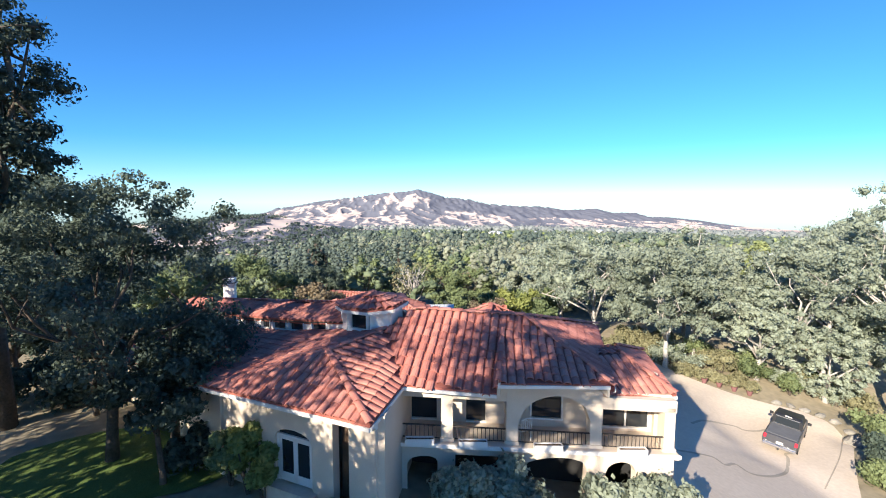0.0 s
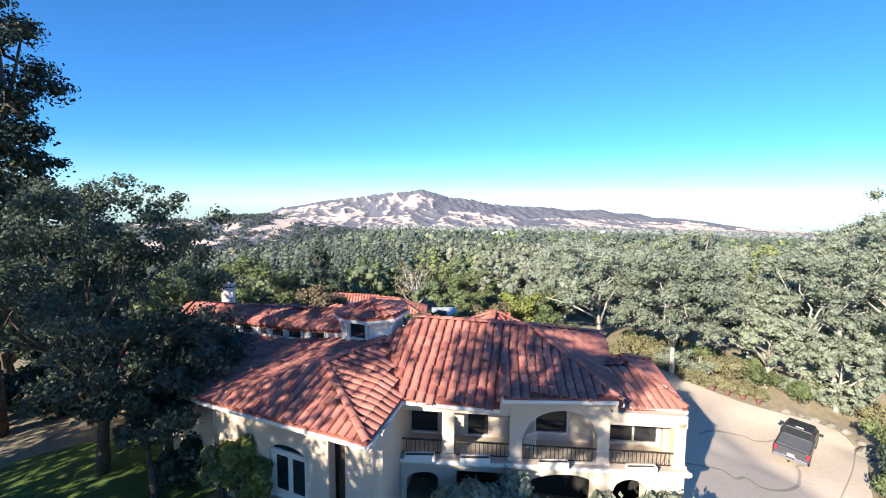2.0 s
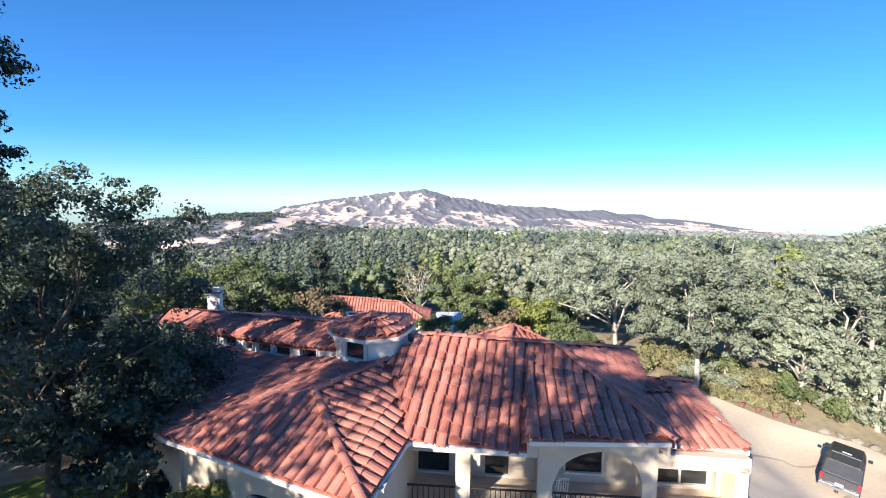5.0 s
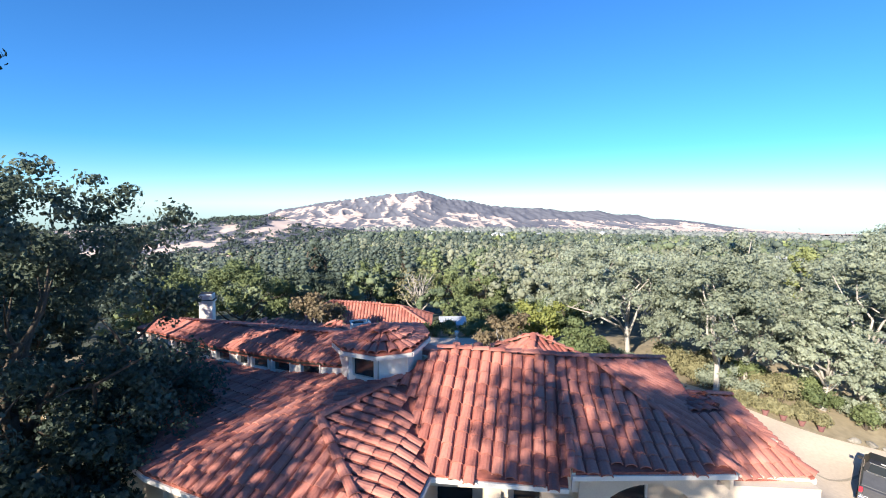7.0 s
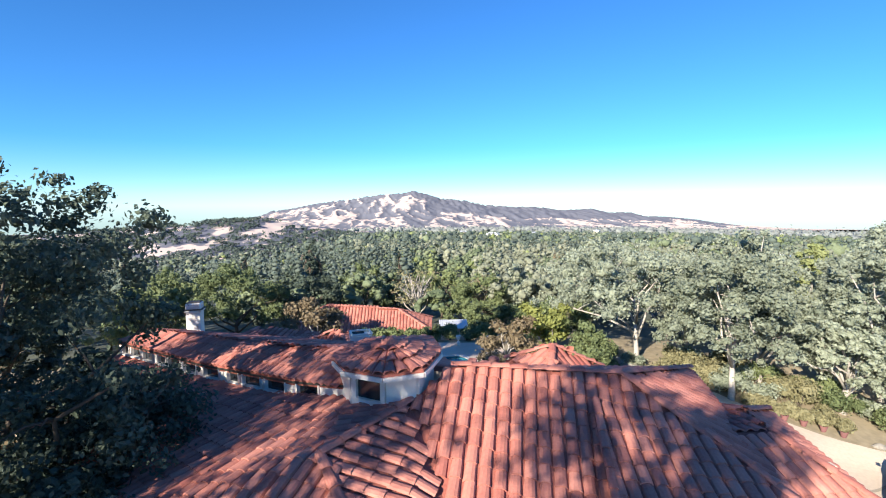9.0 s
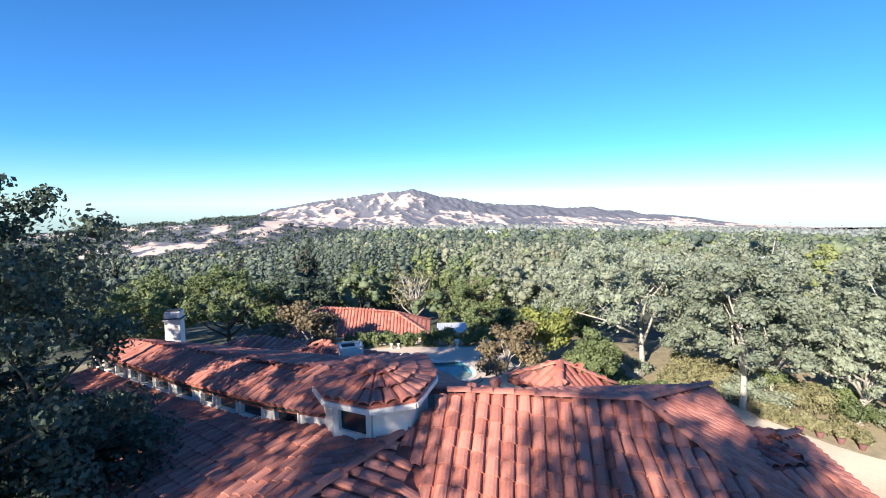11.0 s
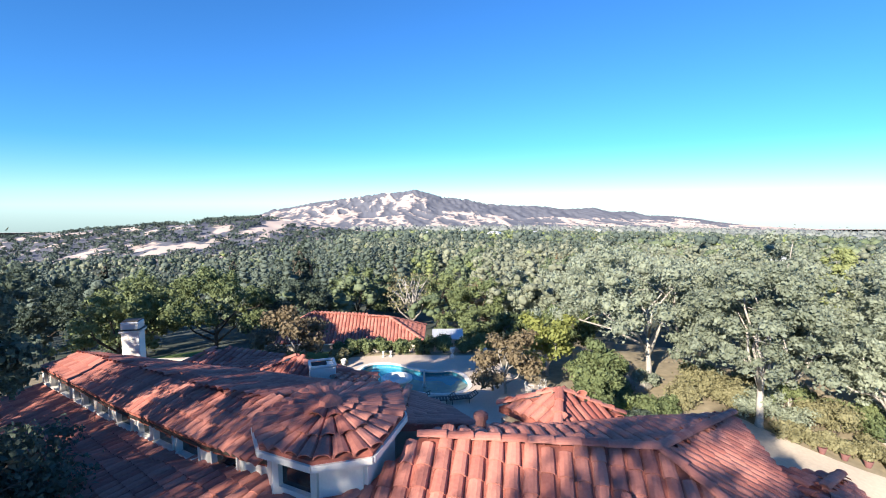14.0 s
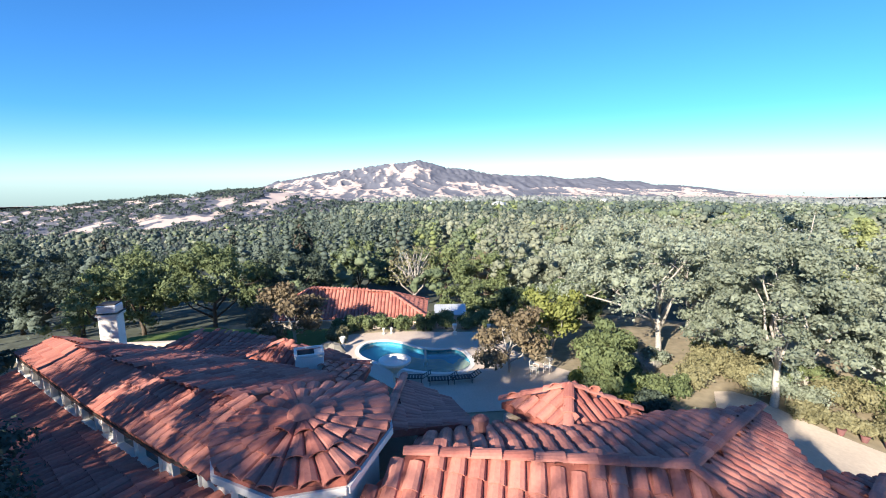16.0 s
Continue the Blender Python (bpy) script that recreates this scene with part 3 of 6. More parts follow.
# rails between the pillars
for u0, u1 in ((-0.05, 1.27), (1.67, 3.52), (3.92, 6.52), (6.92, 9.22)):
    rail = front_box(Shape(), u0, u1, 0.02, 0.07, 0.50, 0.54).put("rail", IRON, house, "dark iron balcony rail")
    front_box(Shape(), u0, u1, 0.03, 0.06, 0.06, 0.09).put("bottom_bar", IRON, rail)
    n = int((u1 - u0) / 0.14)
    for k in range(1, n):
        u = lerp(u0, u1, k / n)
        front_box(Shape(), u - 0.011, u + 0.011, 0.035, 0.055, 0.09, 0.50).put("baluster", IRON, rail)
# planters on the deck's edge
for u in (0.55, 2.35, 4.95, 7.95):
    p = F(u, -0.32, 0.0)
    pl = thing("planter_box", p, "long white planter box on the balcony edge", "planter", "planters on the balcony")
    s = Shape()
    for c, z in (((0, -0.11, 0.12), (0.98, 0.03, 0.22)), ((0, 0.11, 0.12), (0.98, 0.03, 0.22)), ((-0.475, 0, 0.12), (0.03, 0.2, 0.22)), ((0.475, 0, 0.12), (0.03, 0.2, 0.22)), ((0, 0, 0.02), (0.94, 0.2, 0.03))):
        s.box(c, z)
    s.put("box", TRIM, pl)
    Shape().box((0, 0, 0.17), (0.93, 0.19, 0.03)).put("soil", WOOD, pl)
# ground floor under the balcony
front_wall("ground_floor_wall", 0.12, 0.35, -0.15, 9.6, -3.2, -0.2, [(0.1, 1.15, -3.2, -0.55, 0.25), (1.75, 3.45, -3.2, -0.45, 0), (4.0, 6.4, -3.2, -0.4, 0.4), (7.1, 8.2, -3.2, -0.45, 0.4)], label="stucco ground-floor wall with arches")

# wing: garden front with a french door, and the side towards the court
c0, c1 = Vector((-1.93, 14.05, 0)), Vector((-7.6, 16.8, 0))
wd = (c1 - c0).normalized()


def W(u, d, z):
    """A place on the wing's garden front: u from the corner, d behind the face."""
    n = Vector((wd.y, -wd.x, 0))
    if n.y < 0:
        n = -n
    q = c0 + wd * u + n * d
    return Vector((q.x, q.y, z))


def wing_box(s, u0, u1, d0, d1, z0, z1):
    s.add([W(u0, d0, z0), W(u1, d0, z0), W(u1, d1, z0), W(u0, d1, z0), W(u0, d0, z1), W(u1, d0, z1), W(u1, d1, z1), W(u0, d1, z1)],
          [[0, 1, 2, 3], [7, 6, 5, 4], [4, 5, 1, 0], [5, 6, 2, 1], [6, 7, 3, 2], [7, 4, 0, 3]])
    return s


wall_run("wing_wall", W(0, 0.15, 0)[:2], W(6.3, 0.15, 0)[:2], 4.4, 8.3, 0.3, [(0.95, 1.55, 4.4, 8.0, 0), (2.38, 3.92, 5.42, 7.28, 0.32)], house, label="stucco garden wall of the wing")
wing_box(Shape(), 0.9, 1.6, 0.5, 0.6, 4.4, 8.2).put("recess", WOOD, house, "dark brown recess in the wall")
door = wing_box(wing_box(wing_box(Shape(), 2.38, 2.48, 0.1, 0.2, 5.42, 6.98), 3.82, 3.92, 0.1, 0.2, 5.42, 6.98), 2.38, 3.92, 0.09, 0.21, 6.92, 7.02)
door = door.put("french_door", TRIM, house, "white french doors under an arched fanlight")
for u0, u1 in ((2.48, 3.15), (3.15, 3.82)):
    leaf = Shape()
    wing_box(leaf, u0, u0 + 0.09, 0.11, 0.17, 5.44, 6.92)
    wing_box(leaf, u1 - 0.09, u1, 0.11, 0.17, 5.44, 6.92)
    wing_box(leaf, u0, u1, 0.11, 0.17, 5.44, 5.72)
    wing_box(leaf, u0, u1, 0.11, 0.17, 6.84, 6.92)
    lf = leaf.put("door_leaf", TRIM, door)
    wing_box(Shape(), u0 + 0.09, u1 - 0.09, 0.13, 0.15, 5.72, 6.84).put("pane", PANE, lf)
wing_box(Shape(), 2.38, 3.92, 0.16, 0.18, 7.02, 7.3).put("fanlight", PANE, door, "dark arched glass")
wing_box(Shape(), 2.2, 4.1, -0.35, 0.3, 4.6, 5.42).put("door_step", CONCRETE, house)
wing_box(Shape(), -0.02, 6.3, 0.0, 0.16, 7.98, 8.2).put("cornice", TRIM, house)
wall_run("wing_side_wall", (-1.80, 14.15), (-1.28, 18.2), 3.4, 8.35, 0.28, [], house)

# clerestory between the low and the upper roof
def slant_box(parent, name, Q, u0, u1, d0, d1, lo, hi, material):
    """A bar along a wall whose lower and upper edges follow lo and hi."""
    return part(name, [Q(u0, d0, lo(u0)), Q(u1, d0, lo(u1)), Q(u1, d1, lo(u1)), Q(u0, d1, lo(u0)), Q(u0, d0, hi(u0)), Q(u1, d0, hi(u1)), Q(u1, d1, hi(u1)), Q(u0, d1, hi(u0))],
                [[3, 2, 1, 0], [4, 5, 6, 7], [0, 1, 5, 4], [1, 2, 6, 5], [2, 3, 7, 6], [3, 0, 4, 7]], material, parent)


for (a, za), (b, zb), n, lead in (((E3, 9.2), (E2, 8.72), 1, 1.0), ((E2, 8.72), (E1, 8.03), 4, 0.35), ((E1, 8.03), (E0, 7.23), 6, 0.4)):
    p, q = Vector((a[0], a[1], 0)), Vector((b[0], b[1], 0))
    d = (q - p).normalized()
    nrm = Vector((-d.y, d.x, 0))
    if nrm.y < 0:
        nrm = -nrm
    p, q = p + nrm * 0.1, q + nrm * 0.1
    length = (q - p).length
    low = lambda w, za=za, zb=zb, length=length: lerp(za, zb, w / length)
    top = lambda w, a=a, b=b, length=length: lerp(a[2], b[2], w / length) - 0.02
    pitch_w = (length - lead) / n
    holes = []
    for k in range(n):
        u = lead + k * pitch_w
        holes.append((u, u + pitch_w * (0.86 if k % 3 != 2 else 0.62), (lambda w, low=low, top=top: lerp(low(w), top(w), 0.34)), (lambda w, top=top: top(w) - 0.07), 0))
    wall_run("clerestory_wall", p[:2], q[:2], low, top, 0.16, holes, house, TRIM, label="white clerestory wall with a row of small windows")
    Q = lambda u, dd, z, p=p, d=d, nrm=nrm: tuple(p + d * u + nrm * dd + Vector((0, 0, z)))
    eave_board(a, b, house, 0, 0.06, 0.07, 0.04, IRON, "gutter")
    for u0, u1, lo, hi, _ in holes:
        frame_ob = slant_box(house, "clerestory_window", Q, u0, u1, -0.16, 0.03, (lambda w, lo=lo: lo(w) - 0.05), lo, TRIM)
        slant_box(frame_ob, "jamb", Q, u0, u0 + 0.05, -0.13, 0.03, lo, hi, TRIM)
        slant_box(frame_ob, "jamb", Q, u1 - 0.05, u1, -0.13, 0.03, lo, hi, TRIM)
        slant_box(frame_ob, "pane", Q, u0 + 0.05, u1 - 0.05, 0.0, 0.03, lo, hi, PANE)
# tower walls below its roof
ring = [(-4.12, 20.25), (-3.70, 19.40), (-2.80, 18.93), (-2.07, 19.0), (-1.73, 20.2), (-2.0, 21.7), (-3.5, 21.9)]
for k in range(7):
    a, b = Vector((*ring[k], 0)), Vector((*ring[(k + 1) % 7], 0))
    length = (b - a).length
    wall_run("tower_wall", a[:2], b[:2], 8.9, 10.38, 0.16, [(0.14, 0.88, 9.62, 10.2, 0)] if k == 1 else [], house, TRIM)
    if k == 1:
        d = (b - a).normalized()
        n = Vector((-d.y, d.x, 0))
        P0, P1 = a + d * 0.14 + n * 0.02, a + d * 0.88 + n * 0.02
        part("tower_window", [(P0.x, P0.y, 9.62), (P1.x, P1.y, 9.62), (P1.x, P1.y, 10.2), (P0.x, P0.y, 10.2), (P0.x + n.x * .03, P0.y + n.y * .03, 9.62), (P1.x + n.x * .03, P1.y + n.y * .03, 9.62), (P1.x + n.x * .03, P1.y + n.y * .03, 10.2), (P0.x + n.x * .03, P0.y + n.y * .03, 10.2)],
             [[0, 1, 2, 3], [7, 6, 5, 4], [0, 4, 5, 1], [3, 2, 6, 7]], PANE, house, "dark tower window")
# walls that close the house below its other eaves
wall_run("right_wall", (8.2, 18.3), (9.1, 22.7), 1.6, 7.65, 0.25, [], house)
wall_run("right_wall", (6.2, 19.0), (7.5, 24.5), 4.0, 8.3, 0.25, [], house)
wall_run("right_wall", (9.1, 22.7), (7.4, 22.9), 1.6, 7.65, 0.25, [], house)
wall_run("rear_wall", (7.5, 24.5), (-0.8, 23.3), 1.6, 8.4, 0.25, [], house)
wall_run("rear_wall", (-0.9, 23.3), (-1.5, 27.2), 1.6, 7.6, 0.25, [], house)
wall_run("rear_wall", (-0.45, 26.0), (-1.7, 27.1), 1.6, 7.7, 0.25, [], house)
wall_run("rear_wall", (-1.5, 27.2), (-4.2, 30.2), 1.6, 7.5, 0.25, [], house)
wall_run("rear_wall", (-4.2, 30.2), (-8.0, 32.8), 1.6, 7.4, 0.25, [], house)
wall_run("rear_wall", (-8.0, 32.8), (-11.3, 33.1), 1.6, 7.4, 0.25, [], house)
wall_run("rear_wall", (-11.3, 33.1), (-17.5, 32.6), 1.6, 7.4, 0.25, [], house)
wall_run("end_wall", (-17.5, 32.6), (-19.9, 27.6), 1.6, 6.1, 0.25, [], house)
wall_run("garden_wall", (-19.9, 27.7), (-7.6, 16.9), 3.0, (lambda w: lerp(6.1, 8.15, w / 16.4)), 0.3, [], house)
wall_run("turret_wall", (0.95, 23.8), (3.3, 25.3), 6.0, 8.7, 0.2, [], house)
# chimney
CH = (-13.45, 30.6)
chimney = Shape().box((*CH, 8.2), (0.66, 0.60, 2.8), 12, 0.02).put("chimney", TRIM, house, "white stucco chimney")
Shape().box((*CH, 9.40), (0.80, 0.74, 0.10), 12, 0.03).put("chimney_band", TRIM, chimney)
Shape().box((*CH, 9.48), (0.84, 0.78, 0.04), 12, 0.01).put("cap_plate", IRON, chimney, "dark cap plate")
Shape().box((*CH, 9.64), (0.68, 0.62, 0.30), 12, 0.03).put("chimney_cap", METAL, chimney, "grey metal chimney cap")
Shape().box((*CH, 9.81), (0.60, 0.54, 0.05), 12, 0.01).put("cap_lid", IRON, chimney)
# roof vent pipes
for x, y, z, h in ((0.15, 21.6, 9.35, 0.55),):
    Shape().lathe((x, y, z), [(0.12, 0), (0.12, h * 0.7), (0.17, h * 0.72), (0.17, h * 0.9), (0.08, h)], 10).put("vent_pipe", CLAY if x > 0 else METAL, house)
# rooftop cooler
ac = thing("rooftop_cooler", (-4.72, 26.8, 8.42), "white sheet-metal evaporative cooler on a roof curb", "cooler")
Shape().box((0, 0, 0.42), (0.84, 0.74, 0.72), 18, 0.03).put("housing", TRIM, ac)
# dark slab painted as the shaded inside of the open top
Shape().box((-0.1, 0, 0.79), (0.5, 0.46, 0.04), 18).put("opening_shade", DARK, ac)
for k, (dx, dy, w_, d_) in enumerate(((0, 0.35, 0.88, 0.08), (0, -0.35, 0.88, 0.08), (0.40, 0, 0.08, 0.74), (-0.40, 0, 0.08, 0.74))):
    a = radians(18)
    Shape().box((dx * math.cos(a) - dy * math.sin(a), dx * math.sin(a) + dy * math.cos(a), 0.84), (w_, d_, 0.06), 18, 0.01).put("rim", TRIM, ac)
Shape().box((-0.55, -0.25, 0.0), (1.3, 1.0, 0.14), 18, 0.02).put("curb", METAL, ac)
# tall white bowl on a stem behind the roofs
fountain = thing("bowl_fountain", (0, 0, 0), "tall white fountain bowl on a slender stem", "fountain")
par = Shape().lathe((-2.9, 34.0, 2.1), [(0.5, 0), (0.42, 0.3), (0.14, 0.5), (0.12, 3.3), (0.3, 3.5), (0.66, 3.78), (0.76, 3.86), (0.76, 3.95), (0.62, 3.95), (0.4, 3.75)], 24)
par.put("bowl", TRIM, fountain)


# ---------------------------------------------------------------- trees
def leaf_cards(rng, centres, radii, count, size, flat=0.75, loose=False):
    """Small bent leaf sprays scattered through the shells of clumps. Arrays of vertices and faces."""
    centres, radii = np.asarray(centres, float), np.asarray(radii, float)
    share = radii ** 2 / np.sum(radii ** 2)
    idx = rng.choice(len(centres), count, p=share)
    d = rng.normal(size=(count, 3))
    d /= np.linalg.norm(d, axis=1, keepdims=True)
    d[:, 2] = np.abs(d[:, 2]) * np.where(rng.random(count) < 0.74, 1, -1)
    inner, stray = (0.5, 0.16) if loose else (0.45, 0.10)
    r = radii[idx] * rng.uniform(inner, 1.15, count) * np.where(rng.random(count) < stray, rng.uniform(1.0, 1.5, count), 1.0)
    p = centres[idx] + d * r[:, None] * np.array([1, 1, flat])
    n = d + rng.normal(size=(count, 3)) * 0.6
    n /= np.linalg.norm(n, axis=1, keepdims=True)
    a = np.cross(n, rng.normal(size=(count, 3)))
    a /= np.linalg.norm(a, axis=1, keepdims=True) + 1e-9
    b = np.cross(n, a)
    s = size * rng.uniform(0.55, 1.35, count)[:, None]
    w = s * rng.uniform(0.45, 0.8, count)[:, None]
    v = np.stack([p - a * s, p - b * w + n * s * 0.15, p + a * s, p + b * w + n * s * 0.15], axis=1).reshape(-1, 3)
    f = np.arange(count * 4).reshape(-1, 4)
    return v, f


def ball(level):
    bm = bmesh.new()
    bmesh.ops.create_icosphere(bm, subdivisions=level, radius=1)
    bm.verts.index_update()
    v = np.array([q.co[:] for q in bm.verts])
    f = np.array([[q.index for q in p.verts] for p in bm.faces])
    bm.free()
    return v, f


BALL = {k: ball(k) for k in (1, 2)}


def leaf_mass(rng, centres, radii, flat=0.75, level=2, fill=0.55, rough=0.3):
    """The dense inner leaves of clumps: uneven lumps that the sprays cover. Arrays of vertices and faces."""
    centres, radii = np.asarray(centres, float), np.asarray(radii, float)
    bv, bf = BALL[level]
    m = len(centres)
    swell = fill * rng.uniform(1 - rough, 1 + rough, (m, len(bv), 1))
    v = centres[:, None, :] + bv[None] * swell * radii[:, None, None] * np.array([1, 1, flat])
    f = bf[None] + (np.arange(m) * len(bv))[:, None, None]
    return v.reshape(-1, 3), f.reshape(-1, 3)


def foliage(rng, centres, radii, count, size, flat=0.75, level=1, fill=0.55):
    """Sprays over dense inner leaves: vertices and faces in one list."""
    v, f = leaf_cards(rng, centres, radii, count, size, flat, not fill)
    if not fill:
        return v, f
    mv, mf = leaf_mass(rng, centres, radii, flat, level, fill)
    return np.concatenate([v, mv]), f.tolist() + (mf + len(v)).tolist()


def crown_clumps(rng, H, R, low=0.35, clumps=40, lean=(0, 0), shape="dome"):
    """Centres and radii of the clumps of a crown."""
    c, r = [], []
    for k in range(clumps if shape == "cone" else 0):
        f = 1 - math.sqrt((k + rng.random()) / clumps)
        a, q = rng.uniform(0, 2 * math.pi), (1 - f) * math.sqrt(rng.random()) * R * 0.95
        c.append((q * math.cos(a), q * math.sin(a), lerp(low, 1.0, f) * H))
        r.append(R * rng.uniform(0.16, 0.28) * (1 - 0.7 * f))
    if shape == "cone":
        return c, r
    boughs = max(8, clumps // 6)
    for k in range(clumps):
        if shape == "dome" and k < boughs:
            # evenly spread over the dome, with some inside it
            up = 1 - 1.45 * (k + 0.5 + rng.uniform(-0.4, 0.4)) / boughs
            a, q = k * 2.39996 + rng.uniform(-0.35, 0.35), math.sqrt(max(0, 1 - up * up))
            u = np.array([q * math.cos(a), q * math.sin(a), up if up > 0 else up * 1.3]) * rng.uniform(0.62, 1.04)
        elif shape == "dome":
            m = c[rng.integers(0, boughs)]
            z = m[2] / (H * 0.93)
            u = np.array([(m[0] - lean[0] * z) / (R * 0.86), (m[1] - lean[1] * z) / (R * 0.86), (z - low) / (1 - low) * 2 - 1]) + rng.normal(size=3) * np.array([0.2, 0.2, 0.13])
        else:
            while True:
                u = rng.uniform(-1, 1, 3)
                q = math.hypot(u[0], u[1])
                if shape == "open" and q * q + max(u[2], -0.6 * u[2]) ** 2 <= 1 and q * q + u[2] ** 2 > 0.25:
                    break
                if shape == "column" and q < math.sqrt(max(0, 1 - u[2] ** 2)) and q > 0.1:
                    break
        z = lerp(low, 1.0, (u[2] + 1) / 2)
        c.append((u[0] * R * 0.86 + lean[0] * z, u[1] * R * 0.86 + lean[1] * z, z * H * 0.93))
        r.append(R * (rng.uniform(0.14, 0.27) if shape == "open" else rng.uniform(0.6, 1.3) * (1.45 if shape == "dome" else 1.9) / math.sqrt(clumps)))
    return c, r


def limbs(rng, H, R, clumps, thick, fork=0.35, count=7, lean=(0, 0)):
    """A tapered, slightly crooked trunk and limbs that run out to some of the clumps."""
    s = Shape()
    top = Vector((lean[0] * fork + rng.uniform(-0.15, 0.15), lean[1] * fork + rng.uniform(-0.15, 0.15), H * fork))
    path = [Vector((0, 0, -0.4))]
    for k in range(1, 5):
        path.append(top * (k / 4) + Vector((rng.uniform(-0.1, 0.1), rng.uniform(-0.1, 0.1), 0)) * thick * 3)
    thin = 0.75 if fork < 0.6 else 0.15
    s.tube(path, [thick * 1.35, thick, thick * lerp(1, thin, 0.4), thick * lerp(1, thin, 0.7), thick * thin], 8)
    order = rng.permutation(len(clumps))[:count]
    for k in order:
        end = Vector(clumps[k])
        start = path[-1 - int(rng.integers(0, 3))]
        m1 = start.lerp(end, 0.35) + Vector((rng.uniform(-1, 1), rng.uniform(-1, 1), rng.uniform(-0.2, 0.6))) * R * 0.17
        m2 = start.lerp(end, 0.7) + Vector((rng.uniform(-1, 1), rng.uniform(-1, 1), rng.uniform(-0.2, 0.6))) * R * 0.1
        s.tube([start, m1, m2, end], [thick * 0.55, thick * 0.4, thick * 0.26, thick * 0.1], 6)
        for _ in range(2):
            tip = m2 + Vector((rng.uniform(-1, 1), rng.uniform(-1, 1), rng.uniform(0, 0.8))) * R * 0.3
            s.tube([m2, m2.lerp(tip, 0.5) + Vector((0, 0, 0.1)), tip], [thick * 0.2, thick * 0.13, thick * 0.05], 5)
    return s


def tree(name, at, H, R, leaf, bark, seed, label, category="tree", group="", leaves=9000, size=0.2, low=0.35, clumps=45, thick=0.3,
         fork=0.35, count=8, lean=(0, 0), shape="dome", z=None, solid=0.55):
    rng = np.random.default_rng(seed)
    t = thing(name, (at[0], at[1], ground(*at) if z is None else z), label, category, group)
    c, r = crown_clumps(rng, H, R, low, clumps, lean, shape)
    limbs(rng, H, R, c, thick, fork, count, lean).put("trunk", bark, t, smooth=True)
    v, f = foliage(rng, c, r, leaves, size, 0.8, 1, solid)
    part("crown", v, f, leaf, t, smooth=True)
    return t


def bush(name, at, H, R, leaf, seed, label, leaves=1500, size=0.12, category="bush", group="", z=None):
    rng = np.random.default_rng(seed)
    t = thing(name, (at[0], at[1], ground(*at) if z is None else z), label, category, group)
    c = [(rng.uniform(-0.6, 0.6) * R, rng.uniform(-0.6, 0.6) * R, H * rng.uniform(0.25, 0.72)) for _ in range(9)]
    r = [R * rng.uniform(0.3, 0.48) for _ in c]
    v, f = foliage(rng, c, r, leaves, size, H / R * 0.8 if H < R else 1.0, 1, 0.55)
    part("foliage", v, f, leaf, t, smooth=True)
    st = Shape()
    for k in range(4):
        e = Vector(c[k])
        st.tube([(0, 0, -0.2), e * 0.5, e], [0.05, 0.035, 0.015], 5)
    st.put("stems", DARK_BARK, t)
    return t


OAK = "grey-green live oak with pale forked trunk on a dry bank"
# the oak grove beyond the drive and the pool
for k, (x, y, H, R, n, low) in enumerate((
        (14.1, 44.2, 9.6, 6.4, 44000, 0.25), (17.8, 37.8, 9.6, 4.8, 40000, 0.22), (21.8, 43.0, 10.6, 4.6, 26000, 0.15), (28.5, 38.5, 11.5, 5.2, 28000, 0.1),
        (27.4, 62.2, 11.3, 6.8, 15000, 0.2), (15.0, 60.0, 9.2, 5.0, 14000, 0.2), (37.0, 45.5, 12.5, 5.0, 18000, 0.15), (20.5, 52.5, 10.5, 5.2, 17000, 0.2),
        (38.5, 40.5, 15.8, 5.8, 30000, 0.1), (43.9, 70.3, 13.0, 6.5, 10000, 0.2), (31.8, 33.4, 9.5, 4.0, 24000, 0.08), (36.0, 58.0, 11.5, 5.0, 12000, 0.2),
        (24.6, 37.0, 7.0, 3.0, 20000, 0.06), (28.2, 34.6, 6.0, 2.6, 16000, 0.05), (21.3, 40.2, 8.0, 3.2, 18000, 0.1))):
    tree("oak_tree", (x, y), H, R, OAK_LEAF, BARK, 100 + k, OAK, "oak tree", "oaks of the grove", int(n * 0.48), 0.105 if n > 15500 else 0.13, low, 150, 0.2, 0.3, 9)
for k, (x, y, H, R) in enumerate(((43.5, 47.0, 13.8, 4.6), (44.5, 55.5, 15.2, 4.4), (48.5, 57.0, 17.2, 5.5))):
    tree("oak_tree", (x, y), H, R, OAK_LEAF, BARK, 131 + 10 * k, "tall grey-green oak rising behind the grove", "oak tree", "tall oaks behind the grove", 15000, 0.15, 0.1, 150, 0.3, 0.4, 12, shape="open")
tree("poplar_tree", (34.6, 52.6), 14.0, 1.6, POPLAR_LEAF, BARK, 132, "slender yellow-green poplar among grey oaks", "poplar", "", 9000, 0.15, 0.12, 60, 0.15, 0.6, 6, (0, 0), "column")
tree("lime_green_tree", (7.0, 44.7), 4.6, 2.2, LIME_LEAF, BARK, 133, "small bright lime-green tree near the pool", "tree", "", 5000, 0.14, 0.1, 30, 0.12, 0.3, 6)
tree("evergreen_shrub", (7.5, 35.6), 5.9, 1.2, GREEN_LEAF, DARK_BARK, 134, "dense upright evergreen behind the house", "shrub", "", 7000, 0.12, 0.05, 40, 0.12, 0.5, 6, (0, 0), "column")
tree("russet_tree", (3.5, 41.4), 3.9, 2.2, PLUM_LEAF, BARK, 135, "small russet-leaved tree by the pool deck", "tree", "", 4000, 0.13, 0.2, 28, 0.1, 0.35, 7)
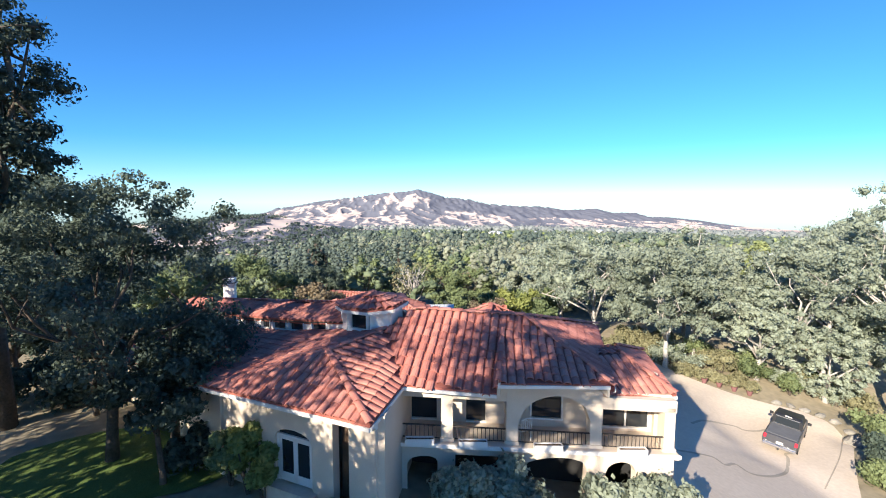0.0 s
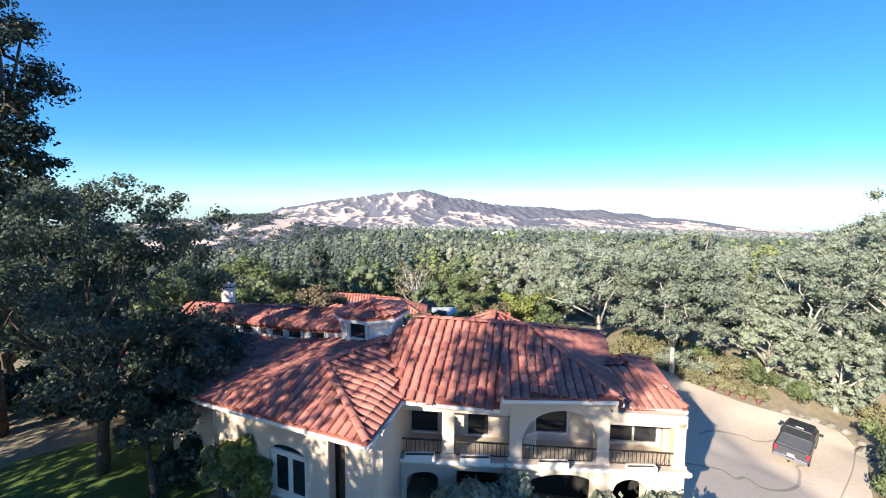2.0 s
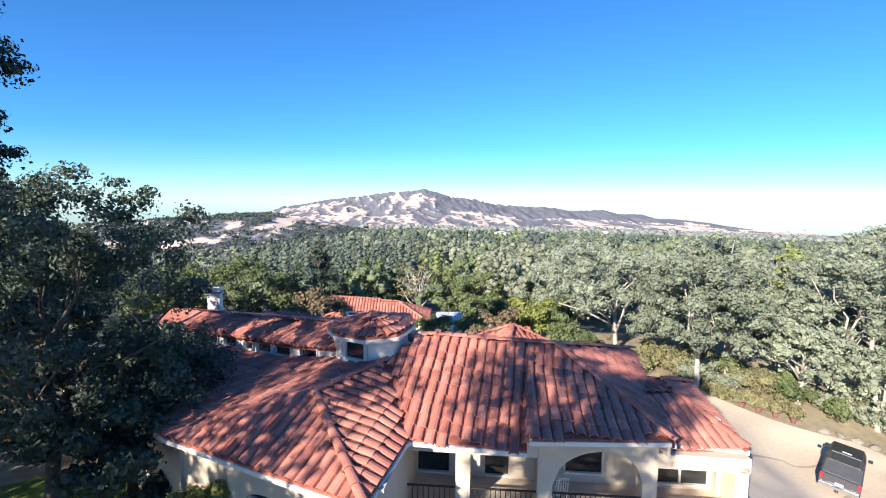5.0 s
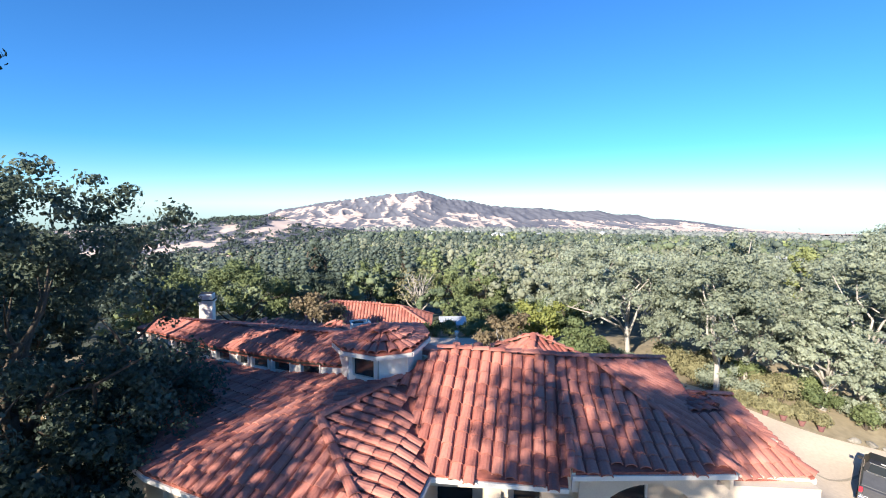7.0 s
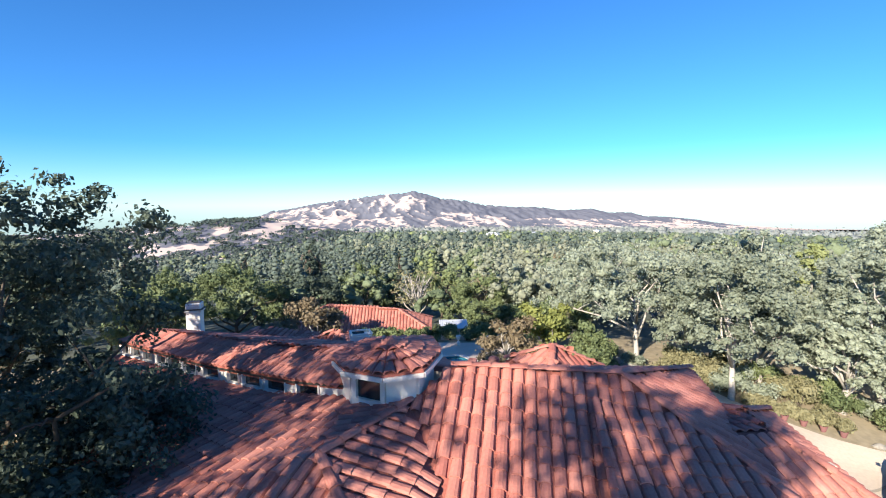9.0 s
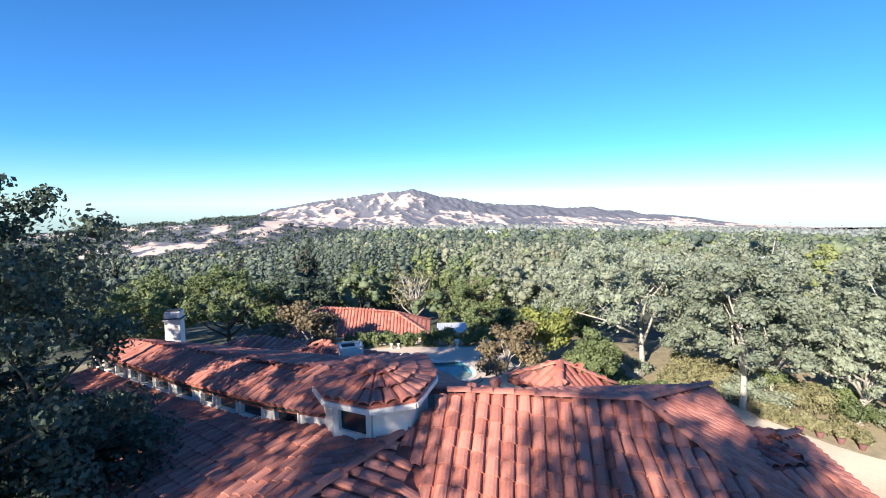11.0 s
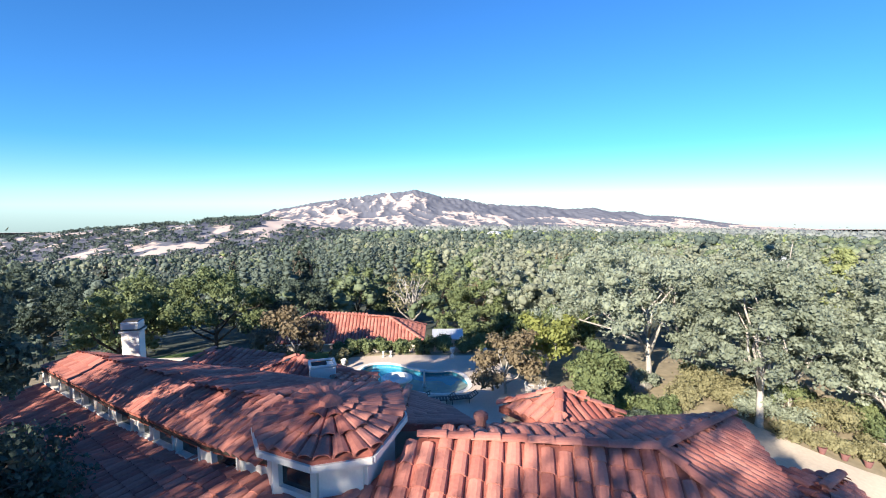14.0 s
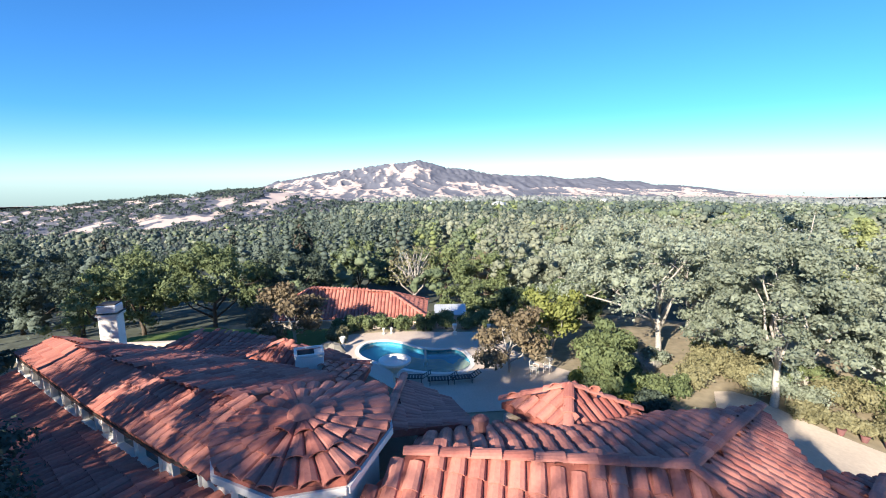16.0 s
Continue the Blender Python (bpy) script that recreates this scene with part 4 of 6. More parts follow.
tree("russet_tree", (-11.9, 47.2), 4.1, 2.7, PLUM_LEAF, BARK, 136, "spreading russet-leaved tree near the guest house", "tree", "", 4500, 0.14, 0.1, 30, 0.12, 0.3, 7)
# trees behind the pool and the far lawn
for k, (x, y, H, R, m, n) in enumerate((
        (-24.2, 59.8, 10.7, 5.4, GREEN_LEAF, 10000), (-41.6, 64.4, 9.0, 7.0, DARK_LEAF, 7000), (-53, 69.5, 12, 7.0, DARK_LEAF, 6000), (-38.7, 71.5, 10, 5.5, DARK_LEAF, 6000),
        (-1.1, 77.7, 8.6, 4.9, GREEN_LEAF, 5000), (4.5, 70.0, 7.4, 4.2, GREEN_LEAF, 5000), (-12.7, 79.6, 8.4, 5.2, GREEN_LEAF, 5000), (11.1, 69.9, 9, 4.6, OAK_LEAF, 5000),
        (-31, 55, 7.5, 4.2, GREEN_LEAF, 6000), (6.5, 56.0, 5.2, 3.0, GREEN_LEAF, 4000), (1.5, 58.5, 5.0, 2.8, GREEN_LEAF, 4000), (10.5, 52.0, 5.6, 3.0, GREEN_LEAF, 4500), (-33, 62, 9.5, 5, GREEN_LEAF, 5000), (-17, 66, 8.5, 4.5, DARK_LEAF, 5000))):
    tree("valley_tree", (x, y), H, R, m, DARK_BARK, 200 + k, "leafy green tree at the edge of the garden", "tree", "trees behind the garden", int(n * 1.05), 0.145, 0.12, 90, 0.22, 0.3, 5)
for k, (x, y, H, R) in enumerate(((-36, 92, 13, 3.8), (-52, 84, 13.5, 4.0), (-9, 97, 12, 3.2), (9, 94, 11, 3.0), (-62, 72, 13, 3.6), (-28, 100, 13, 3.5), (22, 88, 12, 3.2))):
    tree("conifer", (x, y), H, R, PINE_LEAF, DARK_BARK, 240 + k, "dark pointed conifer standing over the woods", "conifer", "conifers in the woods", 4500, 0.24, 0.05, 80, 0.22, 0.85, 8, (0, 0), "cone")
tree("conifer", (-21.6, 82.0), 14.5, 5.0, PINE_LEAF, DARK_BARK, 230, "broad dark conifer behind the guest house", "conifer", "", 8000, 0.22, 0.04, 110, 0.25, 0.8, 8, (0, 0), "cone")
tree("bare_tree", (-4.6, 74), 8.8, 3.8, DRY_LEAF, BARK, 231, "half-bare pale tree in the woods", "tree", "", 700, 0.16, 0.3, 40, 0.26, 0.35, 30, solid=0)
# oaks and the pine on the garden side
LEFT = "dark-leaved oak shading the lawn beside the house"
tree("oak_tree", (-12.3, 17.8), 11.6, 4.6, DARK_LEAF, DARK_BARK, 301, LEFT, "oak tree", "oaks by the lawn", 34000, 0.07, 0.2, 150, 0.2, 0.35, 14, solid=0.25)
tree("oak_tree", (-10.4, 18.6), 5.9, 3.0, DARK_LEAF, DARK_BARK, 302, LEFT, "oak tree", "oaks by the lawn", 10000, 0.07, 0.25, 70, 0.17, 0.4, 8, solid=0.25)
tree("oak_tree", (-24.0, 30.0), 10.0, 5.0, DARK_LEAF, DARK_BARK, 304, LEFT, "oak tree", "oaks by the lawn", 10000, 0.22, 0.2, 50, 0.25, 0.35, 9)
tree("oak_tree", (-31.5, 30.0), 16.5, 5.6, DARK_LEAF, DARK_BARK, 306, LEFT, "oak tree", "oaks by the lawn", 16000, 0.22, 0.2, 60, 0.25, 0.35, 9)
for k, (x, y, H, R) in enumerate(((-22.0, 24.5, 7.5, 3.2), (-27.0, 34.5, 8.5, 4.2), (-31.0, 38.0, 10.0, 5.0), (-37.0, 44.0, 11.0, 5.5), (-25.5, 28.5, 5.5, 2.8))):
    tree("oak_tree", (x, y), H, R, DARK_LEAF, DARK_BARK, 320 + k, LEFT, "oak tree", "oaks by the lawn", 9000, 0.13, 0.15, 90, 0.2, 0.35, 9)
tree("pine_tree", (-18.6, 20.4), 19.6, 3.6, PINE_LEAF, DARK_BARK, 305, "tall dark pine at the edge of the lawn", "pine", "", 26000, 0.09, 0.42, 110, 0.3, 0.85, 22, (0, 0), "column", solid=0.45)
for k, (x, y, H, R) in enumerate(((-11.6, 20.6, 5.6, 1.5), (-9.9, 19.1, 5.2, 1.3), (-15.6, 21.6, 4.6, 1.4), (-9.5, 16.3, 4.6, 1.6))):
    tree("young_oak", (x, y), H, R, DARK_LEAF, DARK_BARK, 310 + k, "slender young oak with a dark trunk beside the house", "oak tree", "young oaks by the lawn", 4600, 0.1, 0.4, 26, 0.1, 0.5, 6)


# ---------------------------------------------------------------- woods, hills and the mountain
def woods(name, seed, count, r0, r1, a0, a1, cards, size, H, R, leaf, label, spire=0.0, keep=None, clumps=9, level=2):
    """A wood of many small trees, joined; each tree has a tone of its own."""
    rng = np.random.default_rng(seed)
    V, Fc, tones = [], [], []
    at = 0
    for _ in range(count):
        r = math.sqrt(rng.uniform(r0 * r0, r1 * r1))
        a = radians(rng.uniform(a0, a1))
        x, y = r * math.sin(a), 4 + r * math.cos(a)
        if keep and not keep(x, y):
            continue
        h, w = H * rng.uniform(0.65, 1.3), R * rng.uniform(0.7, 1.25)
        z = ground(x, y)
        if rng.random() < spire:
            k = np.linspace(0.18, 1.22, clumps)
            c = np.stack([x + rng.normal(size=clumps) * w * 0.08, y + rng.normal(size=clumps) * w * 0.08, z + h * k], axis=1)
            rr = w * 0.62 * (1.27 - k) / 1.05 + 0.1
            flat = 1.15 * h / (w * clumps) + 0.35
        else:
            u = rng.normal(size=(clumps, 3))
            u /= np.linalg.norm(u, axis=1, keepdims=True)
            u[:, 2] = np.abs(u[:, 2]) * np.where(rng.random(clumps) < 0.85, 1, -0.5)
            c = np.stack([x + u[:, 0] * w * 0.62, y + u[:, 1] * w * 0.62, z + h * (0.52 + 0.36 * u[:, 2])], axis=1)
            rr = w * rng.uniform(0.6, 1.3, clumps) * 1.2 / math.sqrt(clumps)
            flat = 0.85
        v, f = foliage(rng, c, rr, cards, size, flat, level, 0.62)
        V.append(v)
        Fc += [[i + at for i in q] for q in f]
        at += len(v)
        tones.append(np.full(len(v), rng.random()))
    ob = solo(name, np.concatenate(V), Fc, leaf, label, "woods", kind="stuff", smooth=True)
    own = ob.data.attributes.new("tone", "FLOAT", "POINT")
    own.data.foreach_set("value", np.concatenate(tones))
    return ob


def free(x, y):
    return not (-24 < x < 3 and y < 70) and not (8 < x < 34 and y < 58)


def easterly(x, y):
    """Paler trees grow thinly on the western side."""
    return free(x, y) and (x > -0.2 * y or (x * 7.3 + y * 3.1) % 10 < 2.5)


def on_plain(x, y):
    """Not on the golden hills."""
    return not (-1300 < x < -130 and y > 760 + x * 0.1)


HILLS = ((-1300, -75), (-973, -62), (-866, -52), (-806, -49), (-746, -39), (-687, -41), (-628, -32), (-569, -31), (-510, -26), (-451, -18), (-392, -19), (-334, -28), (-265, -38), (-150, -54), (0, -84))


def hill_z(x, y):
    """Height of the low golden hills."""
    crest = HILLS[-1][1]
    for (x0, z0), (x1, z1) in zip(HILLS, HILLS[1:]):
        if x < x1:
            crest = lerp(z0, z1, max(0, (x - x0) / (x1 - x0)))
            break
    t = (y - 520) / 480
    rise = smooth(0, 1, t) if t < 1 else smooth(2.4, 1, t)
    n = noise.noise(Vector((x / 90, y / 140, 2))) * 7 + noise.noise(Vector((x / 35, y / 50, 7))) * 3
    return lerp(min(ground(x, y), ground(x * 0.2, y)) - 4, crest, rise) + n * rise


FAR_OAK = surface("far_oak_leaf", (0.120, 0.138, 0.098), (0.299, 0.311, 0.221), 0.8, 0.09, 1.7, 1.0, island=0.3, depth=0.35, leaf=0.12, spread=0.22, tone=0.45)
FAR_GREEN = surface("far_green_leaf", (0.080, 0.111, 0.061), (0.221, 0.259, 0.150), 0.8, 0.09, 1.7, 1.0, island=0.3, depth=0.35, leaf=0.12, spread=0.22, tone=0.45)
FAR_DARK = surface("far_dark_leaf", (0.048, 0.072, 0.062), (0.150, 0.180, 0.144), 0.8, 0.09, 1.7, 1.0, island=0.3, depth=0.35, leaf=0.12, spread=0.22, tone=0.45)
# leaf colour paled and blued to stand for the haze of distance
HAZE_LEAF = surface("hazed_leaf", (0.14, 0.155, 0.155), (0.26, 0.275, 0.25), 0.9, 0.01, 0.06, 0, island=0.3, tone=0.5)
FAR_LIME = surface("far_lime_leaf", (0.144, 0.183, 0.066), (0.309, 0.343, 0.144), 0.8, 0.09, 1.7, 1.0, island=0.3, depth=0.35, leaf=0.12, spread=0.22, tone=0.45)
FAR_BROWN = surface("far_brown_leaf", (0.130, 0.104, 0.062), (0.273, 0.215, 0.130), 0.8, 0.09, 1.7, 1.0, island=0.3, depth=0.35, leaf=0.12, spread=0.22, tone=0.45)
woods("oak_woods", 401, 300, 62, 170, 4, 56, 160, 0.18, 8.5, 4.2, FAR_OAK, "grey-green oak woods on the slope", 0.05, free, 26, 1)
woods("oak_woods", 411, 420, 165, 330, -10, 56, 50, 0.38, 8.5, 4.8, FAR_OAK, "grey-green oak woods farther down the slope", 0.05, free, 9, 1)
woods("green_woods", 402, 150, 64, 170, -24, 20, 170, 0.18, 7.0, 3.6, FAR_GREEN, "mixed green woods on the slope", 0.15, free, 26, 1)
woods("green_woods", 412, 430, 165, 330, -56, 40, 50, 0.36, 8, 4.2, FAR_GREEN, "mixed green woods farther down the slope", 0.12, easterly, 9, 1)
woods("lime_woods", 413, 90, 70, 330, -30, 50, 110, 0.24, 8, 2.8, FAR_LIME, "yellow-green trees among the woods", 0.25, easterly, 9, 1)
woods("brown_woods", 414, 70, 66, 330, -20, 50, 110, 0.24, 6.5, 3.2, FAR_BROWN, "dry brownish trees among the woods", 0.0, free, 9, 1)
woods("dark_woods", 403, 260, 68, 170, -60, -4, 180, 0.18, 9.5, 2.9, FAR_DARK, "dark green woods with conifers", 0.6, free, 18, 1)
woods("dark_woods", 415, 560, 165, 330, -58, 20, 50, 0.36, 11.5, 2.7, FAR_DARK, "dark conifers farther down the slope", 0.75, free, 9, 1)
woods("valley_woods", 416, 900, 300, 1000, -56, 56, 9, 1.3, 10, 6.5, FAR_OAK, "grey-green woods across the valley floor", 0.1, on_plain, 3, 1)
woods("valley_woods", 417, 260, 300, 900, -56, 56, 9, 1.2, 11, 5, FAR_LIME, "yellow-green trees across the valley floor", 0.2, lambda x, y: on_plain(x, y) and easterly(x, y), 3, 1)
woods("valley_woods", 404, 2300, 300, 900, -56, 56, 9, 1.2, 12, 5.5, FAR_DARK, "dark woods across the valley floor", 0.55, on_plain, 3, 1)
woods("valley_woods", 405, 1500, 290, 1000, -56, 56, 9, 1.3, 10, 7.0, FAR_GREEN, "green woods across the valley floor", 0.1, lambda x, y: on_plain(x, y) and easterly(x, y), 3, 1)
woods("far_woods", 406, 3600, 900, 2400, -56, 56, 3, 3.0, 12, 12, HAZE_LEAF, "distant woods below the hills, haze mixed into their leaf colour", 0.1, lambda x, y: not (x < -130 and y < 1600), 1, 1)

SKYLINE = ((-3200, -185), (-2100, -150), (-1400, -105), (-1089, -65), (-965, -42), (-902, -16), (-810, -8), (-717, 12), (-564, 35), (-411, 54), (-320, 68), (-244, 70), (-138, 87), (-47, 65), (13, 46), (135, 36),
           (256, 10), (378, 0), (560, -5), (652, -21), (834, -14), (926, -36), (1047, -35), (1109, -56), (1262, -61), (1415, -78), (1570, -104), (1725, -139), (1878, -144), (2030, -133), (2214, -145), (2600, -160), (3400, -170))


def skyline(x):
    for (x0, z0), (x1, z1) in zip(SKYLINE, SKYLINE[1:]):
        if x < x1:
            return lerp(z0, z1, max(0, (x - x0) / (x1 - x0)))
    return SKYLINE[-1][1]


def ridges(x, y, scale, seed):
    """Sharp-crested noise from 0 in the gullies to 1 on the spurs."""
    return 1 - min(1.0, abs(noise.noise(Vector((x / scale + y / scale * 0.25, y / (scale * 2.4), seed)))) * 2.2)


def mountain():
    """Slopes cut by gullies, with a dark share for each place: woods in the gullies and on the crest, painted shade
    over the shoulder east of the top.
    """
    nx, ny = 760, 84
    v, f, woods_and_shade = [], [], []
    for j in range(ny):
        t = j / (ny - 1)
        y = lerp(1750, 2950, t)
        foot = ground(0, y) - 4
        s = t / 0.7083
        rise = s ** 1.5 if s < 1 else max(0.0, 1 - (s - 1) * 1.6)
        room = min(1, abs(s - 1) * 2.2)
        for i in range(nx):
            x = lerp(-2700, 2700, i / (nx - 1))
            big, mid, small = ridges(x, y, 210, 3), ridges(x, y, 74, 9), ridges(x, y, 27, 5)
            high = skyline(x)
            body = rise * (0.35 + 0.65 * min(1, max(0, (high + 170) / 200)))
            z = lerp(foot, high, rise) + ((big - 0.55) * 46 + (mid - 0.55) * 26) * body * room + (small - 0.5) * 7 * (0.3 + body)
            v.append((x, y, z))
            up = (z - foot) / max(40, high - foot)
            w = 0.88 - 0.52 * mid - 0.36 * small - 0.20 * big + 0.30 * noise.noise(Vector((x / 160, y / 260, 21)))
            # paints the shaded side of the shoulder east of the top
            w += 0.62 * smooth(0.50, 0.72, up) * smooth(-120, 40, x) * smooth(1250, 1000, x)
            w += 0.75 * smooth(0.88, 0.95, up) * smooth(-540, -620, x) + 0.6 * smooth(0.86, 0.97, up) * smooth(-300, -200, x)
            w -= 0.16 * smooth(700, 1000, x) * smooth(0.7, 0.5, up)
            woods_and_shade.append(w)
    for j in range(ny - 1):
        for i in range(nx - 1):
            f.append((j * nx + i, j * nx + i + 1, (j + 1) * nx + i + 1, (j + 1) * nx + i))
    return v, f, woods_and_shade


def hill_cover(name, scale, low, high):
    """Pale dry grass; dark woods and shade where the mesh says; haze in both colours."""
    m = bpy.data.materials.new(name)
    m.use_nodes = True
    N, L = m.node_tree.nodes, m.node_tree.links
    p = N["Principled BSDF"]
    p.inputs["Roughness"].default_value = 0.95
    p.inputs["Specular IOR Level"].default_value = 0.1
    geo = N.new("ShaderNodeNewGeometry")
    a = N.new("ShaderNodeTexNoise")
    a.inputs["Scale"].default_value = scale
    a.inputs["Detail"].default_value = 6
    a.inputs["Roughness"].default_value = 0.62
    L.new(geo.outputs["Position"], a.inputs["Vector"])
    woods_and_shade = N.new("ShaderNodeAttribute")
    woods_and_shade.attribute_name = "woods_and_shade"
    add = N.new("ShaderNodeMath")
    add.operation = "MULTIPLY_ADD"
    add.inputs[1].default_value = 0.9
    L.new(a.outputs[0], add.inputs[0])
    L.new(woods_and_shade.outputs["Fac"], add.inputs[2])
    r = N.new("ShaderNodeValToRGB")
    # both ramp colours are lightened to carry haze
    r.color_ramp.elements[0].position, r.color_ramp.elements[0].color = low, (0.63, 0.50, 0.43, 1)
    r.color_ramp.elements[1].position, r.color_ramp.elements[1].color = high, (0.145, 0.15, 0.18, 1)
    L.new(add.outputs[0], r.inputs[0])
    L.new(r.outputs[0], p.inputs["Base Color"])
    return m


def give_dark_share(ob, woods_and_shade):
    own = ob.data.attributes.new("woods_and_shade", "FLOAT", "POINT")
    own.data.foreach_set("value", np.asarray(woods_and_shade, dtype=float))


GOLD = hill_cover("golden_hills", 0.045, 0.54, 0.64)
DRY_SLOPE = hill_cover("mountain_slopes", 0.04, 0.52, 0.68)
hv, hf, hw = [], [], []
HN, HM = 330, 110
for j in range(HM):
    for i in range(HN):
        x, y = lerp(-1300, 0, i / (HN - 1)), lerp(480, 1400, j / (HM - 1))
        hv.append((x, y, hill_z(x, y)))
        hw.append(0.26 + 0.55 * noise.noise(Vector((x / 60, y / 110, 14))) + 0.45 * noise.noise(Vector((x / 21, y / 34, 3))))
for j in range(HM - 1):
    for i in range(HN - 1):
        hf.append((j * HN + i, j * HN + i + 1, (j + 1) * HN + i + 1, (j + 1) * HN + i))
hills = solo("golden_hills", hv, hf, GOLD, "low hills of dry golden grass dotted with trees", "hills", kind="structure", smooth=True)
give_dark_share(hills, hw)
rng = np.random.default_rng(440)
V = []
for k in range(4200):
    x, y = rng.uniform(-1250, -60), rng.uniform(600, 1080)
    if noise.noise(Vector((x / 60, y / 110, 14))) < -0.12 + rng.normal() * 0.1:
        continue
    z, w = hill_z(x, y), rng.uniform(4, 8)
    v, _ = leaf_cards(rng, [(x + rng.uniform(-4, 4), y, z + w * 0.6) for _ in range(4)], [w * 0.6] * 4, 14, 2.0)
    V.append(v)
V = np.concatenate(V)
solo("hill_trees", V, np.arange(len(V)).reshape(-1, 4), FAR_DARK, "scattered dark oaks on the golden hills", "woods", kind="stuff")
mv, mf, mw = mountain()
peak = solo("mountain", mv, mf, DRY_SLOPE, "distant mountain with dry golden grass, dark wooded folds and a painted shaded shoulder", "mountain", kind="structure", smooth=True)
give_dark_share(peak, mw)


def far_house(at, w, d, h, turn, seed):
    t = thing("far_house", (at[0], at[1], ground(at[0], at[1]) + at[2]), "small pale house among the trees of the valley", "house", "houses in the valley")
    Shape().box((0, 0, h / 2 - 1), (w, d, h + 2), turn).put("wall", TRIM, t)
    a = radians(turn)
    e = 0.6
    pts = [(-w / 2 - e, -d / 2 - e, h), (w / 2 + e, -d / 2 - e, h), (w / 2 + e, d / 2 + e, h), (-w / 2 - e, d / 2 + e, h), (-w / 4, 0, h + 2), (w / 4, 0, h + 2)]
    pts = [(x * math.cos(a) - y * math.sin(a), x * math.sin(a) + y * math.cos(a), z) for x, y, z in pts]
    part("roof", pts, [[0, 1, 5, 4], [1, 2, 5], [2, 3, 4, 5], [3, 0, 4], [3, 2, 1, 0]], METAL, t)
    for k in range(3):
        x, y = w * (-0.3 + 0.3 * k), -d / 2 - 0.02
        Shape().box((x * math.cos(a) - y * math.sin(a), x * math.sin(a) + y * math.cos(a), h * 0.55), (w * 0.14, 0.1, h * 0.4), turn).put("window", PANE, t)


for k, (x, y, up, w) in enumerate(((103, 152, 2.6, 8), (62, 560, 6, 14), (-20, 640, 5, 14), (45, 900, 6, 18), (150, 760, 5, 15), (-260, 900, 8, 18), (-420, 1100, 10, 22), (330, 1000, 8, 20))):
    far_house((x, y, up), w, w * 0.6, 5, 15 * k - 40, k)


# ---------------------------------------------------------------- trees that shade the house from behind the garden
SHADE = "tall thin-leaved oak on the slope behind the garden"
for k, (x, y, H, R, n, low) in enumerate(((-10.6, -3.2, 21.0, 3.1, 9500, 0.62), (-17.0, 2.0, 19.5, 5.0, 17500, 0.3), (-16.5, 8.6, 9.0, 3.6, 9500, 0.12), (-22.5, 17.5, 9.5, 3.2, 6200, 0.25), (-12.9, -4.0, 14.0, 3.0, 7500, 0.4), (-13.4, 1.6, 11.5, 2.8, 7500, 0.4),
                                          (-22.5, 9.0, 15.0, 4.8, 11500, 0.2), (-9.5, 0.2, 10.5, 3.4, 9500, 0.45), (-15.5, -9.5, 15.0, 3.6, 9000, 0.4))):
    tree("oak_tree", (x, y), H, R, DARK_LEAF, DARK_BARK, 501 + k, SHADE, "oak tree", "oaks behind the garden", n, 0.125, low, 120, 0.28, 0.45, 9, shape="open", z=4.9, solid=0)

# ---------------------------------------------------------------- pool garden
POOL = round_corners([(-7.0, 45.0), (-6.4, 47.3), (-4.3, 47.4), (-2.8, 45.9), (-1.2, 45.3), (0.5, 45.8), (1.4, 42.7), (0.3, 41.3), (-2.2, 41.5), (-5.4, 43.2)], 2)
PC = (-2.6, 44.3)


def reach(poly, a):
    """How far the outline lies from the pool's middle in the direction a."""
    dx, dy = math.cos(a), math.sin(a)
    best = 0
    for (x0, y0), (x1, y1) in zip(poly, poly[1:] + poly[:1]):
        ex, ey = x1 - x0, y1 - y0
        d = dx * ey - dy * ex
        if abs(d) < 1e-9:
            continue
        t = ((x0 - PC[0]) * ey - (y0 - PC[1]) * ex) / d
        u = ((x0 - PC[0]) * dy - (y0 - PC[1]) * dx) / d
        if -1e-6 <= u <= 1 + 1e-6 and t > best:
            best = t
    return best


TURN = [2 * math.pi * k / 90 for k in range(90)]
pool_r = [reach(POOL, a) for a in TURN]
DECK_OUT = round_corners([(-9.6, 45.5), (-9.2, 48.6), (-4.5, 49.6), (0, 49.2), (3.6, 49.2), (4.4, 44), (8.5, 40.5), (7.5, 37.0), (-2, 36.0), (-8, 38.5)], 1)
deck_r = [reach(DECK_OUT, a) for a in TURN]


def ring_band(r0, r1, z0, z1, rows=1):
    v, f = [], []
    n = len(TURN)
    for j in range(rows + 1):
        for k, a in enumerate(TURN):
            r = lerp(r0[k], r1[k], j / rows)
            x, y = PC[0] + r * math.cos(a), PC[1] + r * math.sin(a)
            v.append((x, y, lerp(z0, z1, j / rows)))
    for j in range(rows):
        for k in range(n):
            f.append([j * n + k, (j + 1) * n + k, (j + 1) * n + (k + 1) % n, j * n + (k + 1) % n])
    return v, f


v, f = ring_band([r + 0.24 for r in pool_r], [max(d, r + 0.6) for d, r in zip(deck_r, pool_r)], 2.14, 2.14, 8)
solo("pool_deck", v, f, DECK, "pale tan concrete deck round the pool", "deck", kind="structure")
pool = thing("swimming_pool", (0, 0, 0), "freeform swimming pool with turquoise water and a pale coping", "pool")
PLASTER = surface("pool_plaster", (0.03, 0.17, 0.27), (0.06, 0.28, 0.38), 0.8, 0.3, 6, 0.1)
v, f = ring_band([0.01] * 90, pool_r, 0.55, 1.1, 5)
part("basin_floor", v, f, PLASTER, pool)
v, f = ring_band(pool_r, [r + 0.02 for r in pool_r], 1.0, 2.12, 2)
part("basin_wall", v, f, PLASTER, pool)
WATER = bpy.data.materials.new("pool_water")
